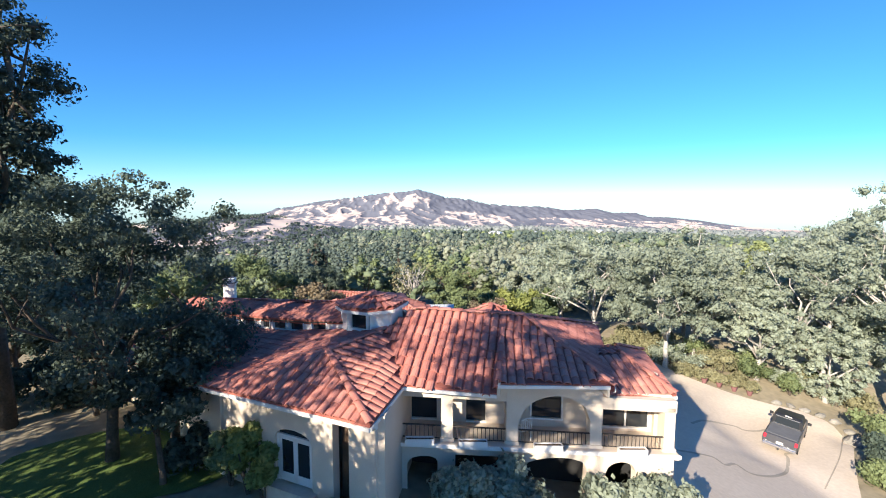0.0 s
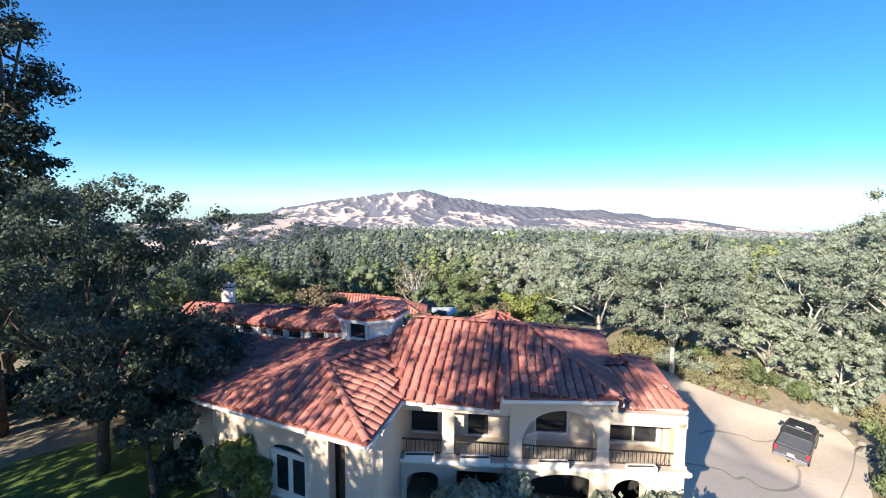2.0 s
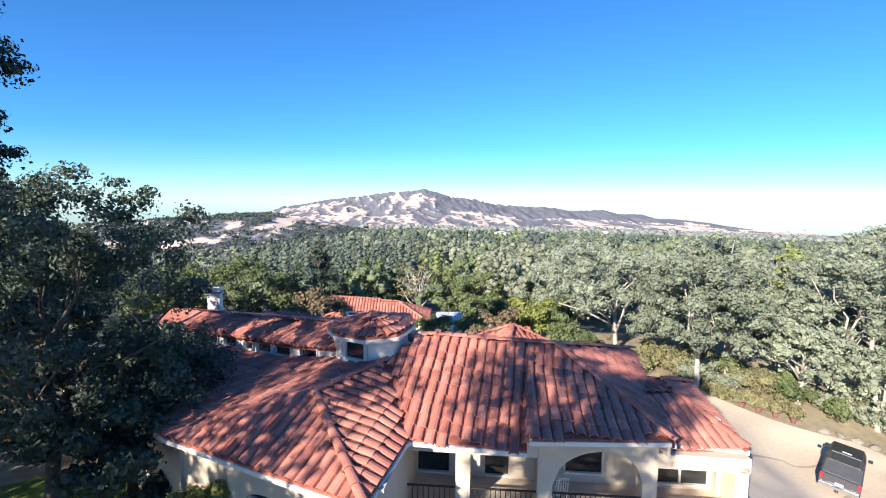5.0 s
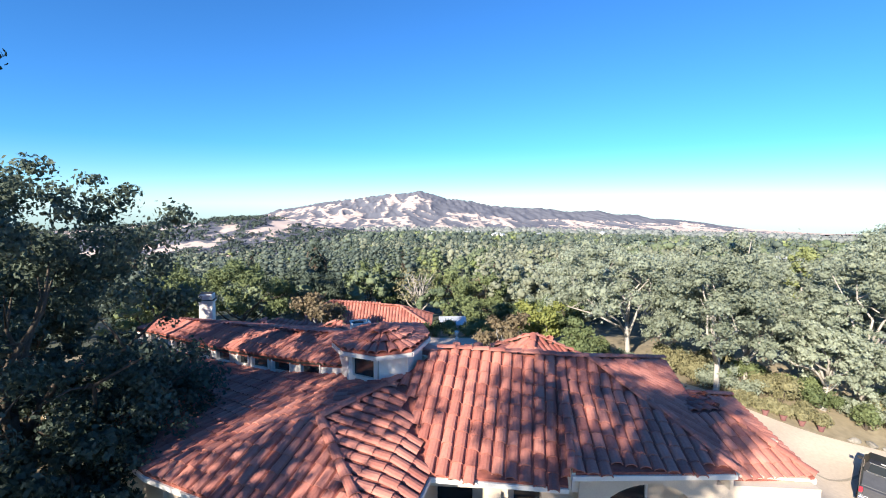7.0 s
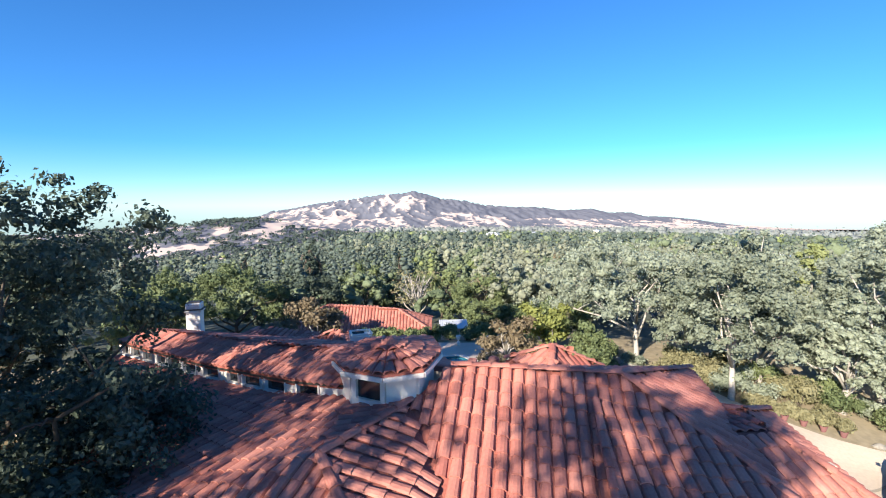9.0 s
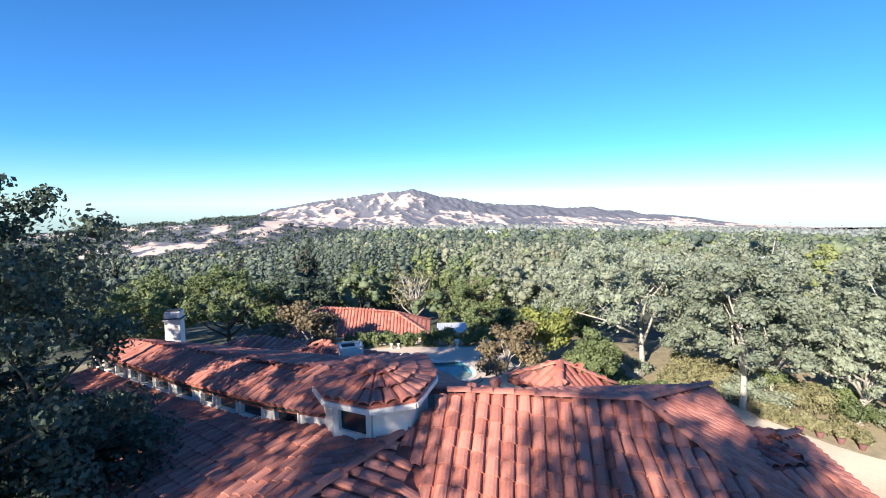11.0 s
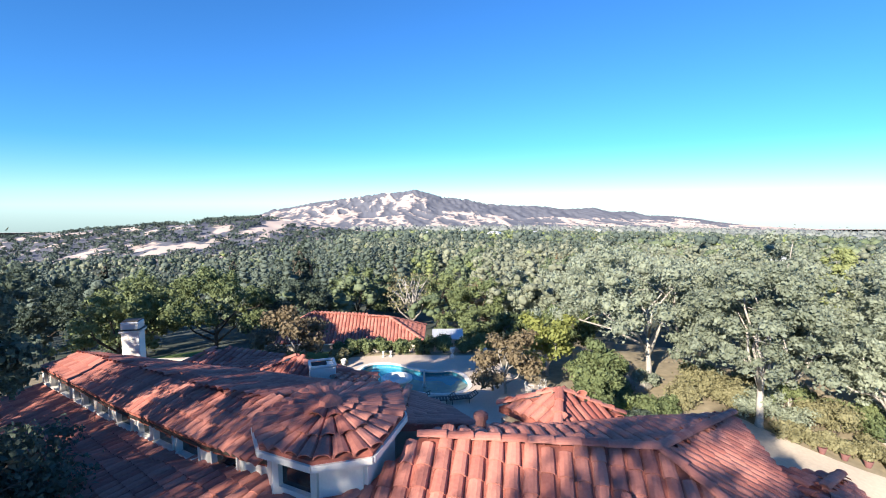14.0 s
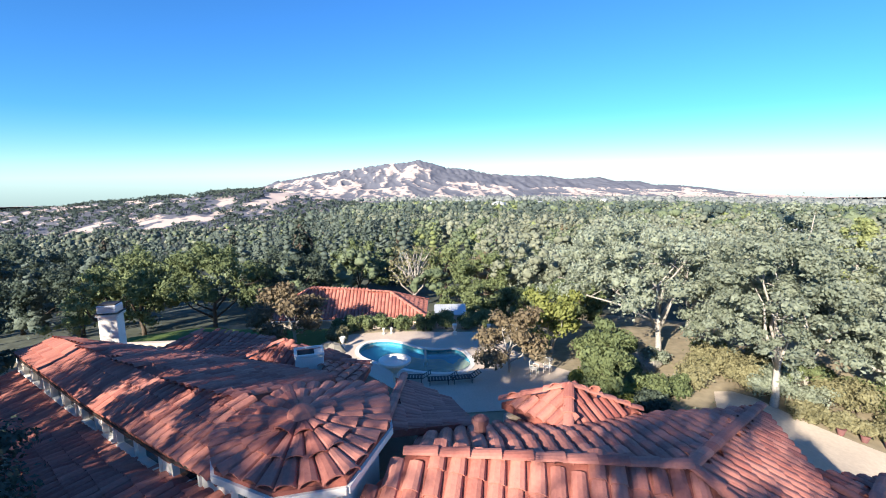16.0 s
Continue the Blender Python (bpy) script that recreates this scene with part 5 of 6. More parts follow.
WATER.use_nodes = True
wp = WATER.node_tree.nodes["Principled BSDF"]
wp.inputs["Base Color"].default_value = (0.45, 0.82, 0.95, 1)
wp.inputs["Roughness"].default_value = 0.02
wp.inputs["IOR"].default_value = 1.33
wp.inputs["Transmission Weight"].default_value = 1.0
wnz = WATER.node_tree.nodes.new("ShaderNodeTexNoise")
wnz.inputs["Scale"].default_value = 3.0
wbp = WATER.node_tree.nodes.new("ShaderNodeBump")
wbp.inputs["Strength"].default_value = 0.08
wbp.inputs["Distance"].default_value = 0.03
WATER.node_tree.links.new(wnz.outputs[0], wbp.inputs["Height"])
WATER.node_tree.links.new(wbp.outputs[0], wp.inputs["Normal"])
v, f = ring_band([0.01] * 90, pool_r, 2.0, 2.0, 4)
water = part("water", v, f, WATER, pool, "clear turquoise water")
water.visible_shadow = False
for k in range(0, 90, 2):
    v, f = [], []
    for q in (k, k + 1, k + 1.94):
        i, t = int(q), q - int(q)
        a = 2 * math.pi * q / 90
        r = lerp(pool_r[i % 90], pool_r[(i + 1) % 90], t)
        for rr, z in ((r - 0.04, 2.08), (r - 0.04, 2.18), (r + 0.26, 2.18), (r + 0.26, 2.08)):
            v.append((PC[0] + rr * math.cos(a), PC[1] + rr * math.sin(a), z))
    for j in range(2):
        for s in range(4):
            f.append([j * 4 + s, j * 4 + (s + 1) % 4, (j + 1) * 4 + (s + 1) % 4, (j + 1) * 4 + s])
    f += [[3, 2, 1, 0], [8, 9, 10, 11]]
    part("coping_stone", v, f, COPING, pool)


def rock(at, size, seed, z=None):
    rng = random.Random(seed)
    bm = bmesh.new()
    bmesh.ops.create_icosphere(bm, subdivisions=2, radius=1)
    for q in bm.verts:
        n = noise.noise(q.co * 1.3 + Vector((seed * 3.1, 0, 0)))
        q.co = Vector((q.co.x * size[0], q.co.y * size[1], q.co.z * size[2])) * (1 + 0.35 * n)
    bm.verts.index_update()
    v, f = [q.co[:] for q in bm.verts], [[w.index for w in p.verts] for p in bm.faces]
    bm.free()
    ob = solo("rock", v, f, STONE, "weathered grey boulder on the ground", "rock", "rocks in the garden", at=(at[0], at[1], (ground(*at) if z is None else z) + size[2] * 0.35))
    ob.rotation_euler[2] = rng.uniform(0, 6)


for k, (x, y, a, b, c) in enumerate(((12.6, 42.6, 1.1, 0.8, 0.55), (14.0, 41.0, 0.4, 0.3, 0.25), (-8.3, 45.2, 0.7, 0.5, 0.5), (-9.1, 46.0, 0.6, 0.5, 0.4), (-8.9, 44.4, 0.5, 0.5, 0.3),
                                     (4.4, 50.2, 0.8, 0.5, 0.5), (5.4, 49.6, 0.6, 0.5, 0.4), (9.6, 41.6, 0.5, 0.4, 0.4), (24.6, 33.2, 0.4, 0.25, 0.2), (25.3, 32.8, 0.35, 0.25, 0.2), (26.0, 32.3, 0.4, 0.25, 0.2), (26.4, 31.6, 0.35, 0.25, 0.2), (23.8, 33.5, 0.35, 0.25, 0.2), (26.6, 30.6, 0.4, 0.3, 0.2), (25.8, 29.2, 0.6, 0.6, 0.5))):
    rock((x, y), (a, b, c), k)
for k, (x, y) in enumerate(((-8.7, 49.7), (-7.2, 50.1), (-5.6, 50.3), (-3.9, 50.4), (-2.2, 50.5), (-0.4, 50.6), (1.3, 50.6), (2.7, 51.2))):
    bush("round_shrub", (x, y), 1.35, 1.05, GREEN_LEAF, 600 + k, "clipped rounded green shrub in a hedge row", 2200, 0.1, "shrub", "hedge behind the pool", z=2.0)
for k, (x, y, H, R, m) in enumerate(((9.5, 31.5, 1.3, 1.6, GREEN_LEAF), (10.8, 32.8, 1.2, 1.5, GREEN_LEAF), (11.6, 30.8, 1.7, 1.5, GREEN_LEAF), (12.6, 32.2, 1.6, 1.5, GREEN_LEAF), (10.4, 30.0, 1.5, 1.3, DARK_LEAF), (11.9, 33.8, 1.2, 1.4, OAK_LEAF), (8.3, 30.6, 1.0, 1.3, DARK_LEAF), (11.5, 34.8, 1.0, 1.2, DRY_LEAF), (10.0, 40.5, 1.4, 1.4, GREEN_LEAF),
                                     (7.4, 39.4, 1.0, 0.8, LIME_LEAF), (9.2, 43.5, 1.5, 1.5, GREEN_LEAF), (5.6, 46.6, 1.2, 1.3, GREEN_LEAF), (10.9, 38.2, 1.3, 1.4, GREEN_LEAF), (12.6, 38.8, 1.1, 1.3, GREEN_LEAF), (14.2, 39.9, 1.4, 1.3, DRY_LEAF), (11.4, 44.2, 1.6, 1.5, GREEN_LEAF), (16.3, 41.6, 1.7, 1.4, DRY_LEAF), (9.2, 37.4, 1.1, 1.2, LIME_LEAF), (13.3, 42.8, 1.0, 1.0, OAK_LEAF), (17.2, 42.8, 1.5, 1.5, GREEN_LEAF), (10.4, 36.4, 1.2, 1.3, DARK_LEAF), (-8.6, 47.4, 1.0, 0.9, DRY_LEAF))):
    bush("garden_shrub", (x, y), H, R, m, 620 + k, "loose leafy shrub in the garden", 2400, 0.095, "shrub", "garden shrubs")
# dry brush on the bank beside the drive
rng = random.Random(77)
for k in range(34):
    t = rng.random()
    x, y = lerp(15.2, 28.0, t) + rng.uniform(-0.6, 2.6), lerp(40.0, 32.5, t) + rng.uniform(0.2, 3.6)
    bush("bank_brush", (x, y), rng.uniform(0.9, 2.2), rng.uniform(0.9, 1.6), rng.choice((DRY_LEAF, OAK_LEAF, OAK_LEAF, GREEN_LEAF)), 640 + k, "dry straggling brush on the bank", 1900, 0.085, "bush", "brush on the bank")
for k in range(7):
    t = k / 6
    bush("flower_bed_plant", (lerp(18.6, 22.9, t), lerp(37.0, 35.0, t)), 0.75, 0.75, DRY_LEAF, 690 + k, "low yellow-flowered plant behind the pots", 1200, 0.09, "plant", "plants along the drive")


def pot(at, r, h):
    t = thing("flower_pot", (at[0], at[1], ground(*at) + 0.06), "purple-brown glazed clay pot beside the drive", "flower pot", "pots along the drive")
    Shape().lathe((0, 0, 0), [(r * 0.62, 0), (r * 0.8, h * 0.35), (r * 0.97, h * 0.82), (r * 1.08, h * 0.84), (r * 1.08, h), (r * 0.9, h), (r * 0.85, h * 0.85)], 14).put("pot", CLAY, t, smooth=False)
    rg = np.random.default_rng(int(at[0] * 100))
    v, f = leaf_cards(rg, [(0, 0, h * 1.2), (r * 0.4, 0, h * 1.3), (-r * 0.4, 0.1, h * 1.25)], [r * 0.7] * 3, 260, 0.07)
    part("plant", v, f, DRY_LEAF, t, "dry yellow-green plant")


for k in range(4):
    t = k / 3
    pot((lerp(19.7, 22.3, t), lerp(35.5, 34.2, t)), 0.2, 0.36)
# shrubs round the house front
for k, (x, y, H, R, m, n) in enumerate(((0.6, 15.4, 2.1, 1.1, OAK_LEAF, 4500), (1.7, 15.3, 2.2, 1.2, OAK_LEAF, 4500), (2.8, 15.4, 1.9, 1.0, OAK_LEAF, 4000), (5.9, 15.9, 1.8, 1.1, OAK_LEAF, 4000), (6.9, 16.0, 1.9, 1.1, OAK_LEAF, 4000), (7.9, 16.2, 1.6, 1.0, OAK_LEAF, 3600), (-3.3, 13.9, 0.8, 0.7, LIME_LEAF, 1500), (-1.7, 13.5, 0.8, 0.7, GREEN_LEAF, 1500),
                                        (-5.75, 15.5, 2.3, 0.55, LIME_LEAF, 3400), (-6.4, 15.8, 2.9, 0.6, LIME_LEAF, 4200), (-7.2, 16.3, 3.0, 0.7, GREEN_LEAF, 4200), (-8.9, 17.6, 1.6, 1.1, DARK_LEAF, 2600), (-13.0, 24.0, 1.0, 1.0, GREEN_LEAF, 1600), (-15.5, 25.5, 1.2, 1.2, DARK_LEAF, 1800), (-18.0, 22.8, 1.8, 1.5, DARK_LEAF, 2200), (-19.6, 24.6, 2.0, 1.7, DARK_LEAF, 2200), (-20.6, 21.8, 1.9, 1.6, DARK_LEAF, 2200), (-17.2, 26.4, 1.6, 1.4, GREEN_LEAF, 2000), (-22.0, 27.0, 2.0, 1.7, DARK_LEAF, 2200), (22.6, 23.6, 1.4, 1.3, GREEN_LEAF, 3200), (24.4, 25.8, 1.8, 1.3, DARK_LEAF, 2500), (27, 29, 2.2, 1.6, GREEN_LEAF, 2500))):
    bush("foundation_shrub", (x, y), H, R, m, 700 + k, "leafy shrub growing beside the house and drive", n, 0.11, "shrub", "shrubs round the house")


def chair(at, turn, z):
    t = thing("patio_chair", (at[0], at[1], z), "white metal patio chair with an open back", "chair", "patio chairs")
    t.rotation_euler[2] = radians(turn)
    Shape().box((0, 0, 0.40), (0.46, 0.44, 0.04), 0, 0.01).put("seat", TRIM, t)
    for x in (-0.2, 0.2):
        for y in (-0.19, 0.19):
            Shape().tube([(x, y, 0), (x, y, 0.4)], 0.018, 6).put("leg", TRIM, t)
        Shape().tube([(x, -0.19, 0.4), (x, -0.2, 0.62), (x, 0.18, 0.64)], 0.018, 6).put("arm", TRIM, t)
    b = Shape()
    for k in range(6):
        x = -0.2 + 0.08 * k
        b.tube([(x, 0.2, 0.4), (x, 0.26, 0.85 + 0.04 * math.sin(math.pi * k / 5))], 0.013, 5)
    b.tube([(-0.22, 0.26, 0.84), (0, 0.27, 0.9), (0.22, 0.26, 0.84)], 0.02, 6)
    b.put("backrest", TRIM, t)


for u, turn in ((4.2, 200),):
    p = F(u, 0.4, 0.0)
    chair(p, turn, p.z)
chair((5.0, 41.0), 60, 2.14)
chair((5.9, 41.3), -30, 2.14)


def lounger(at, turn):
    t = thing("sun_lounger", (at[0], at[1], 2.14), "dark slatted sun lounger beside the pool", "lounger", "loungers by the pool")
    t.rotation_euler[2] = radians(turn)
    for k in range(7):
        Shape().box((-0.75 + k * 0.19, 0, 0.32), (0.15, 0.58, 0.03), 0, 0.005).put("slat", IRON, t)
    for y in (-0.29, 0.29):
        Shape().tube([(-0.85, y, 0.3), (0.5, y, 0.3), (1.0, y, 0.62)], 0.025, 6).put("side_rail", IRON, t)
        for x in (-0.7, 0.4):
            Shape().tube([(x, y, 0), (x, y, 0.3)], 0.022, 6).put("leg", IRON, t)
    bb = Shape()
    for k in range(4):
        bb.tube([(0.55 + 0.13 * k, -0.29, 0.34 + 0.083 * k), (0.55 + 0.13 * k, 0.29, 0.34 + 0.083 * k)], 0.03, 5)
    bb.put("backrest", IRON, t)


for at, turn in (((-0.8, 39.9), 5), ((0.6, 40.1), 12), ((-2.4, 40.2), 0)):
    lounger(at, turn)


def urn(at, h, z=2.14):
    t = thing("garden_urn", (at[0], at[1], z), "white cast-stone urn on a pedestal", "urn", "urns round the pool")
    Shape().box((0, 0, h * 0.14), (h * 0.34, h * 0.34, h * 0.28), 0, 0.02).put("pedestal", TRIM, t)
    Shape().lathe((0, 0, h * 0.28), [(h * 0.12, 0), (h * 0.06, h * 0.1), (h * 0.16, h * 0.3), (h * 0.2, h * 0.5), (h * 0.24, h * 0.6), (h * 0.22, h * 0.66), (h * 0.15, h * 0.62)], 14).put("bowl", TRIM, t)


for at, h in (((0.2, 48.6), 0.9), ((-5.4, 48.9), 0.5), ((-4.8, 49.0), 0.5), ((8.2, 40.2), 0.8), ((-8.0, 45.9), 0.9), ((2.9, 49.0), 0.7)):
    urn(at, h)
fp = thing("fire_ring", (2.5, 46.0, 2.14), "low round stone fire ring on the pool deck", "fire ring")
Shape().lathe((0, 0, 0), [(0.62, 0), (0.66, 0.2), (0.62, 0.24), (0.5, 0.24), (0.46, 0.06)], 20).put("ring", STONE, fp)
Shape().lathe((0, 0, 0.02), [(0.44, 0), (0.44, 0.06), (0.1, 0.08)], 16).put("ash_bed", BAND, fp)
sp = thing("pool_fountain", (-1.9, 43.6, 1.4), "thin pale fountain spout standing in the pool", "fountain")
Shape().lathe((0, 0, 0), [(0.16, 0), (0.12, 0.5), (0.07, 0.7), (0.06, 1.5), (0.12, 1.56), (0.05, 1.6)], 10).put("spout", TRIM, sp)

# ---------------------------------------------------------------- guest house and shed
guest = thing("guest_house", (0, 0, 0), "low cream guest house with a red tiled hip roof", "house")
G0, G1, G2, G3 = (-17.0, 54.4, 1.6), (-2.3, 54.8, 1.7), (-2.3, 60.6, 1.7), (-17.0, 60.4, 1.6)
GA, GB = (-13.4, 57.5, 3.8), (-5.8, 57.6, 3.3)
for poly in ([G0, G1, GB, GA], [G1, G2, GB], [G2, G3, GA, GB], [G3, G0, GA]):
    roof_face("guest_roof", poly, (0, 1), guest, 0.34, 0.45)
for a, b in ((G0, GA), (G1, GB), (G2, GB), (G3, GA), (GA, GB)):
    ridge_caps(a, b, guest, 0.2, 0.55)
for a, b in ((G0, G1), (G1, G2)):
    eave_board(a, b, guest)
wall_run("front_wall", (-16.5, 54.9), (-2.8, 55.3), -1.4, 1.6, 0.25, [(3.0, 4.2, 0.0, 1.1, 0), (7.5, 9.3, -0.9, 1.1, 0), (11.0, 12.2, 0.0, 1.1, 0)], guest)
wall_run("side_wall", (-2.8, 55.3), (-2.8, 60.2), -1.4, 1.65, 0.25, [], guest)
wall_run("side_wall", (-16.5, 60.0), (-16.5, 54.9), -1.4, 1.55, 0.25, [], guest)
wall_run("rear_wall", (-2.8, 60.2), (-16.5, 60.0), -1.4, 1.6, 0.25, [], guest)
for x, w, z0, z1 in ((-12.9, 1.2, 0.0, 1.1), (-8.1, 1.8, -0.9, 1.1), (-4.9, 1.2, 0.0, 1.1)):
    y = 55.02 + (x + 16.5) * 0.029
    Shape().box((x, y, (z0 + z1) / 2), (w, 0.04, z1 - z0), 1.7).put("window", PANE, guest)
shed = thing("garden_shed", (0, 0, 0), "small shed with a pale corrugated roof", "shed")
part("roof", [(-1.5, 52.8, 2.45), (1.3, 52.8, 2.5), (1.3, 54.6, 2.95), (-1.5, 54.6, 2.9), (-1.5, 52.8, 2.37), (1.3, 52.8, 2.42), (1.3, 54.6, 2.87), (-1.5, 54.6, 2.82)],
     [[0, 1, 2, 3], [7, 6, 5, 4], [0, 4, 5, 1], [1, 5, 6, 2], [2, 6, 7, 3], [3, 7, 4, 0]], METAL, shed)
for k in range(14):
    Shape().tube([(-1.4 + k * 0.2, 52.79, 2.47), (-1.4 + k * 0.2, 54.6, 2.93)], 0.03, 5).put("roof_rib", METAL, shed)
Shape().box((-0.1, 53.7, 0.6), (2.4, 1.5, 3.6)).put("wall", STUCCO, shed)


# ---------------------------------------------------------------- drive: bands and the pickup
def band(points, w=0.22):
    pts = [Vector((*p, 0)) for p in points]
    fine = []
    for i in range(len(pts) - 1):
        a, b = pts[max(i - 1, 0)], pts[min(i + 2, len(pts) - 1)]
        for k in range(6):
            t = k / 6
            p, q = pts[i], pts[i + 1]
            fine.append(0.5 * (2 * p + (q - a) * t + (2 * a - 5 * p + 4 * q - b) * t * t + (3 * p - a - 3 * q + b) * t ** 3))
    fine.append(pts[-1])
    v, f = [], []
    for i, p in enumerate(fine):
        d = (fine[min(i + 1, len(fine) - 1)] - fine[max(i - 1, 0)]).normalized()
        n = Vector((-d.y, d.x, 0)) * w / 2
        for q in (p + n, p - n):
            v.append((q.x, q.y, ground(q.x, q.y) + 0.075))
    for i in range(len(fine) - 1):
        f.append([2 * i, 2 * i + 1, 2 * i + 3, 2 * i + 2])
    solo("drive_band", v, f, BAND, "dark curving band set into the concrete drive", "paving band", kind="structure")


CAR = surface("grey_car_paint", (0.085, 0.085, 0.095), (0.115, 0.115, 0.125), 0.3, 0.8, 6, 0.0, metal=0.4, spec=0.5)
CARBLACK = surface("black_car_paint", (0.015, 0.015, 0.017), (0.03, 0.03, 0.033), 0.35, 0.8, 6, 0.0, spec=0.5)
VINYL = surface("grey_bed_cover", (0.10, 0.10, 0.105), (0.15, 0.15, 0.155), 0.8, 2, 12, 0.2)
RUBBER = surface("tyre_rubber", (0.015, 0.015, 0.015), (0.03, 0.03, 0.03), 0.9, 3, 14, 0.2)
CHROME = surface("chrome", (0.55, 0.55, 0.56), (0.65, 0.65, 0.66), 0.2, 3, 10, 0.0, metal=0.9)
LAMP = surface("red_lamp", (0.40, 0.02, 0.04), (0.55, 0.04, 0.06), 0.25, 3, 10, 0.0)


def loft(sections):
    """A body from cross-sections along y: rows of (y, half width low, half width high, z low, z high)."""
    v, f = [], []
    for y, w0, w1, z0, z1 in sections:
        m = lerp(z0, z1, 0.55)
        v += [(-w0 * 0.96, y, z0), (w0 * 0.96, y, z0), (w0, y, m), (w1, y, z1 - 0.05), (w1 * 0.93, y, z1), (-w1 * 0.93, y, z1), (-w1, y, z1 - 0.05), (-w0, y, m)]
    for i in range(len(sections) - 1):
        for k in range(8):
            f.append([i * 8 + k, i * 8 + (k + 1) % 8, (i + 1) * 8 + (k + 1) % 8, (i + 1) * 8 + k])
    f += [list(range(7, -1, -1)), [(len(sections) - 1) * 8 + k for k in range(8)]]
    return v, f


def pickup(at, heading, pitch, roll, z):
    t = thing("pickup_truck", (at[0], at[1], z), "dark grey pickup truck with a covered bed parked on the drive", "truck")
    t.rotation_euler = (radians(pitch), radians(roll), radians(-heading))
    t.scale = (0.971,) * 3
    v, f = loft([(0.0, 0.82, 0.80, 0.42, 1.02), (0.1, 0.86, 0.84, 0.34, 1.05), (1.9, 0.87, 0.84, 0.3, 1.05)])
    part("bed", v, f, CAR, t)
    v, f = loft([(1.93, 0.87, 0.84, 0.3, 1.06), (3.6, 0.87, 0.84, 0.3, 1.06), (4.6, 0.86, 0.80, 0.32, 1.0), (4.95, 0.78, 0.70, 0.36, 0.88)])
    part("body", v, f, CAR, t)
    v, f = loft([(1.95, 0.80, 0.72, 1.04, 1.62), (2.15, 0.80, 0.68, 1.04, 1.72), (3.1, 0.80, 0.68, 1.04, 1.72), (3.8, 0.80, 0.64, 1.04, 1.14)])
    cab = part("cab", v, f, CARBLACK, t, "black cab with dark glass")
    part("rear_window", [(-0.62, 1.925, 1.12), (0.62, 1.925, 1.12), (0.56, 1.925, 1.56), (-0.56, 1.925, 1.56), (-0.62, 1.96, 1.12), (0.62, 1.96, 1.12), (0.56, 1.96, 1.56), (-0.56, 1.96, 1.56)],
         [[0, 1, 2, 3], [7, 6, 5, 4], [0, 4, 5, 1], [2, 6, 7, 3]], PANE, cab)
    Shape().box((0, 2.0, 1.68), (0.4, 0.06, 0.05), 0, 0.02).put("brake_lamp", TRIM, cab)
    for x in (-1, 1):
        part("side_window", [(x * 0.815, 2.15, 1.14), (x * 0.815, 3.3, 1.14), (x * 0.70, 3.05, 1.5), (x * 0.70, 2.25, 1.5), (x * 0.80, 2.15, 1.14), (x * 0.80, 3.3, 1.14), (x * 0.685, 3.05, 1.5), (x * 0.685, 2.25, 1.5)],
             [[0, 1, 2, 3], [7, 6, 5, 4], [0, 4, 5, 1], [2, 6, 7, 3]], PANE, cab)
        m = Shape().box((x * 1.0, 3.25, 1.2), (0.2, 0.1, 0.17), 0, 0.02)
        m.put("mirror", CARBLACK, t)
        Shape().box((x * 0.77, 0.0, 0.86), (0.15, 0.06, 0.27), 0, 0.02).put("tail_lamp", LAMP, t)
        Shape().box((x * 0.62, 4.93, 0.72), (0.26, 0.08, 0.15), 0, 0.02).put("headlight", CHROME, t)
    for c, z in (((0, 1.92, 1.09), (1.36, 0.03, 0.05)), ((0, 1.92, 1.59), (1.24, 0.03, 0.05))):
        Shape().box(c, z).put("window_trim", CHROME, cab)
    Shape().box((0, 0.98, 1.065), (1.56, 1.78, 0.035), 0, 0.012).put("bed_cover", VINYL, t, "grey vinyl bed cover")
    Shape().box((0, -0.005, 0.82), (1.36, 0.05, 0.40), 0, 0.015).put("tailgate", CAR, t)
    Shape().box((0, -0.09, 0.46), (1.66, 0.16, 0.16), 0, 0.03).put("rear_bumper", CHROME, t, "chrome rear bumper")
    Shape().box((0, -0.04, 0.66), (0.34, 0.02, 0.15), 0, 0.004).put("number_plate", TRIM, t)
    Shape().box((0, -0.055, 0.66), (0.24, 0.01, 0.05)).put("plate_bar", BAND, t)
    Shape().box((0, -0.2, 0.36), (0.07, 0.2, 0.07)).put("tow_hitch", IRON, t)
    Shape().box((0, 4.98, 0.5), (1.5, 0.12, 0.18), 0, 0.03).put("front_bumper", CHROME, t)
    for x in (-0.76, 0.76):
        for y in (0.95, 4.0):
            w = Shape()
            n = 18
            for xx, r in ((-0.11, 0.30), (-0.11, 0.37), (0.11, 0.37), (0.11, 0.30)):
                w.v += [(x + xx, y + r * math.cos(2 * math.pi * k / n), 0.37 + r * math.sin(2 * math.pi * k / n)) for k in range(n)]
            for i in range(4):
                for k in range(n):
                    w.f.append((i * n + k, i * n + (k + 1) % n, ((i + 1) % 4) * n + (k + 1) % n, ((i + 1) % 4) * n + k))
            wh = w.put("wheel", RUBBER, t)
            rim = Shape()
            rim.tube([(x - 0.10, y, 0.37), (x + 0.10, y, 0.37)], 0.24, 12)
            rim.put("rim", CHROME, wh)
    return t


band([(14.6, 27.6), (15.9, 28.7), (17.0, 29.55), (17.95, 29.95), (18.66, 29.95), (19.02, 29.5), (20.0, 29.6), (21.5, 30.3)], 0.16)
band([(10.6, 22.3), (12.3, 23.0), (13.4, 23.3), (13.7, 22.8), (14.6, 23.4), (15.0, 22.8), (16.45, 23.4), (18.2, 24.8), (19.5, 26.4), (19.8, 27.0), (20.6, 27.2)], 0.16)
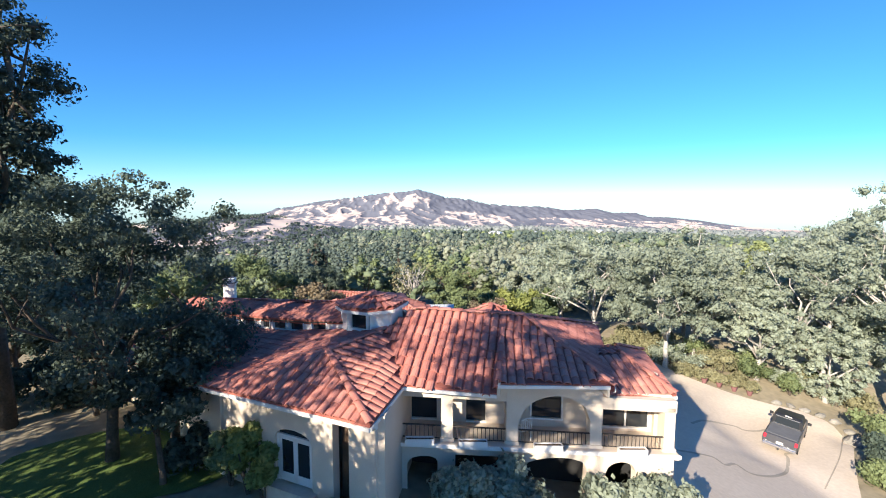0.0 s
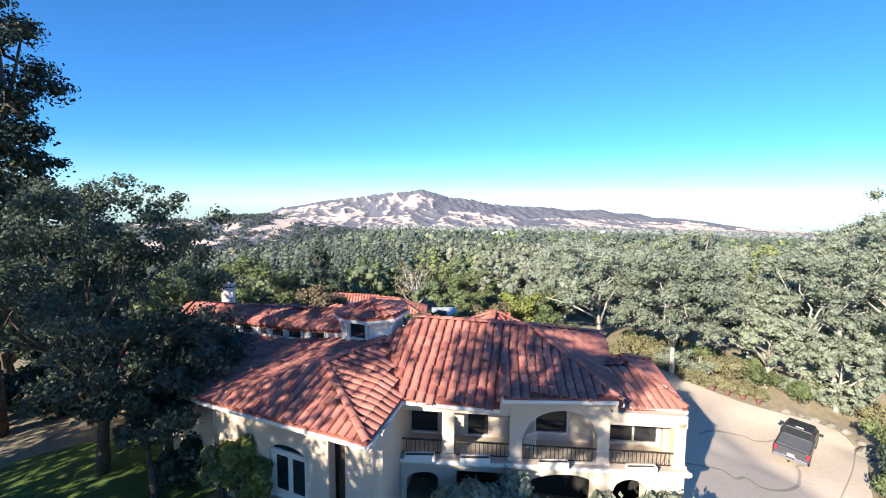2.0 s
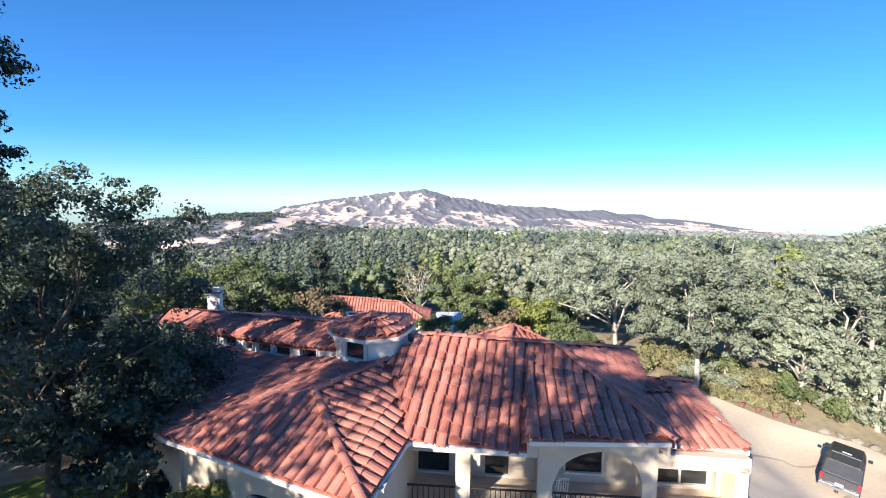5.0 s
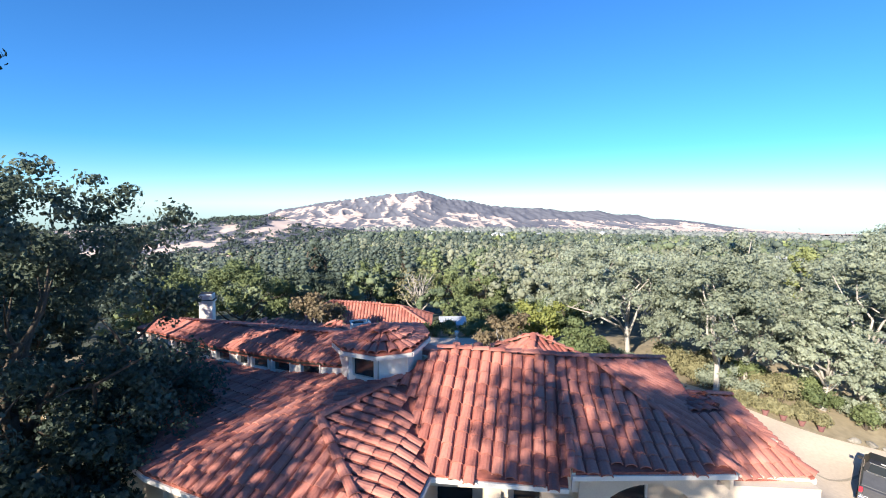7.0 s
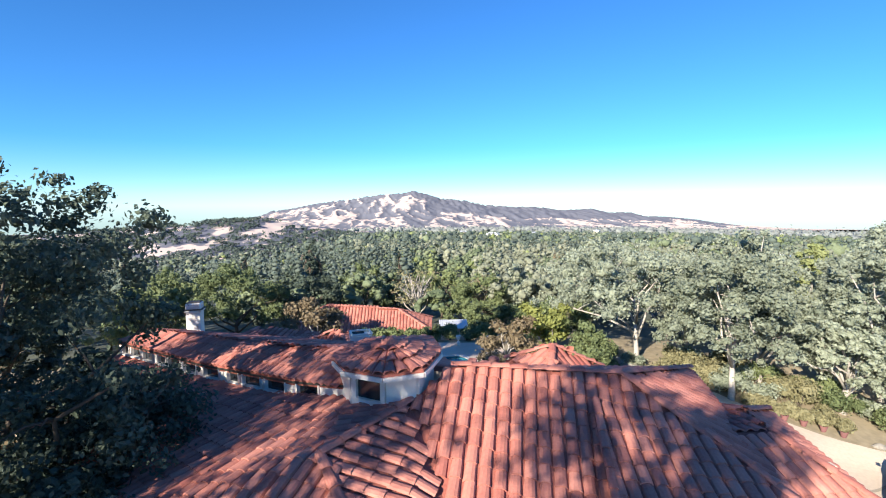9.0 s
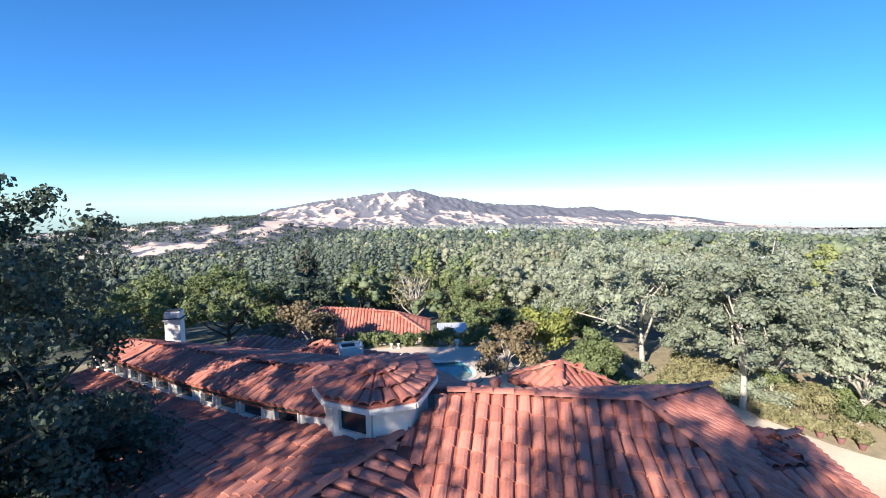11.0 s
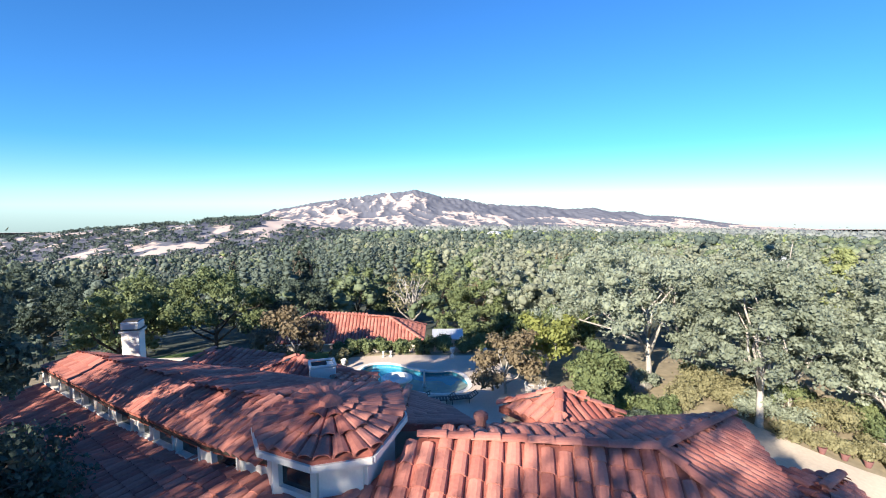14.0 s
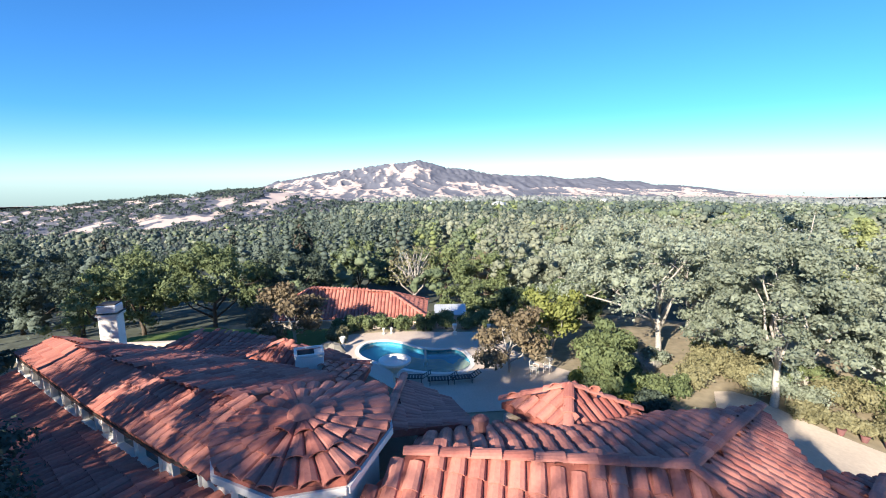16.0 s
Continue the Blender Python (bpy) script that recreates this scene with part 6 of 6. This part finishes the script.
band([(26.0, 30.4), (23.5, 27.6), (21.8, 25.9), (19.5, 23.8)], 0.06)
pickup((19.32, 27.01), 43.8, -1.4, 5.7, 0.228)


# ---------------------------------------------------------------- the roof tiles over the front, one by one
tv, tf = barrel(Vector((0, 0, 0)), Vector((0, 1, 0)), Vector((0, 0, 1)), Vector((1, 0, 0)), 1.0, PITCH * 0.45, PITCH * 0.40, 0.022, 0.0)
tile_mesh = mesh_of("roof_tile", tv, tf, TILE)
for name, poly, eave in faces:
    if name in ("main_front", "wing_right"):
        for p, along, up, side, length in tile_places(poly, eave, skew=SKEW.get(name, 0.0)):
            tile = new("roof_tile", tile_mesh)
            tile.parent = house
            m = Matrix((side, along * length, up)).transposed().to_4x4()
            m.translation = p * K
            tile.matrix_basis = m
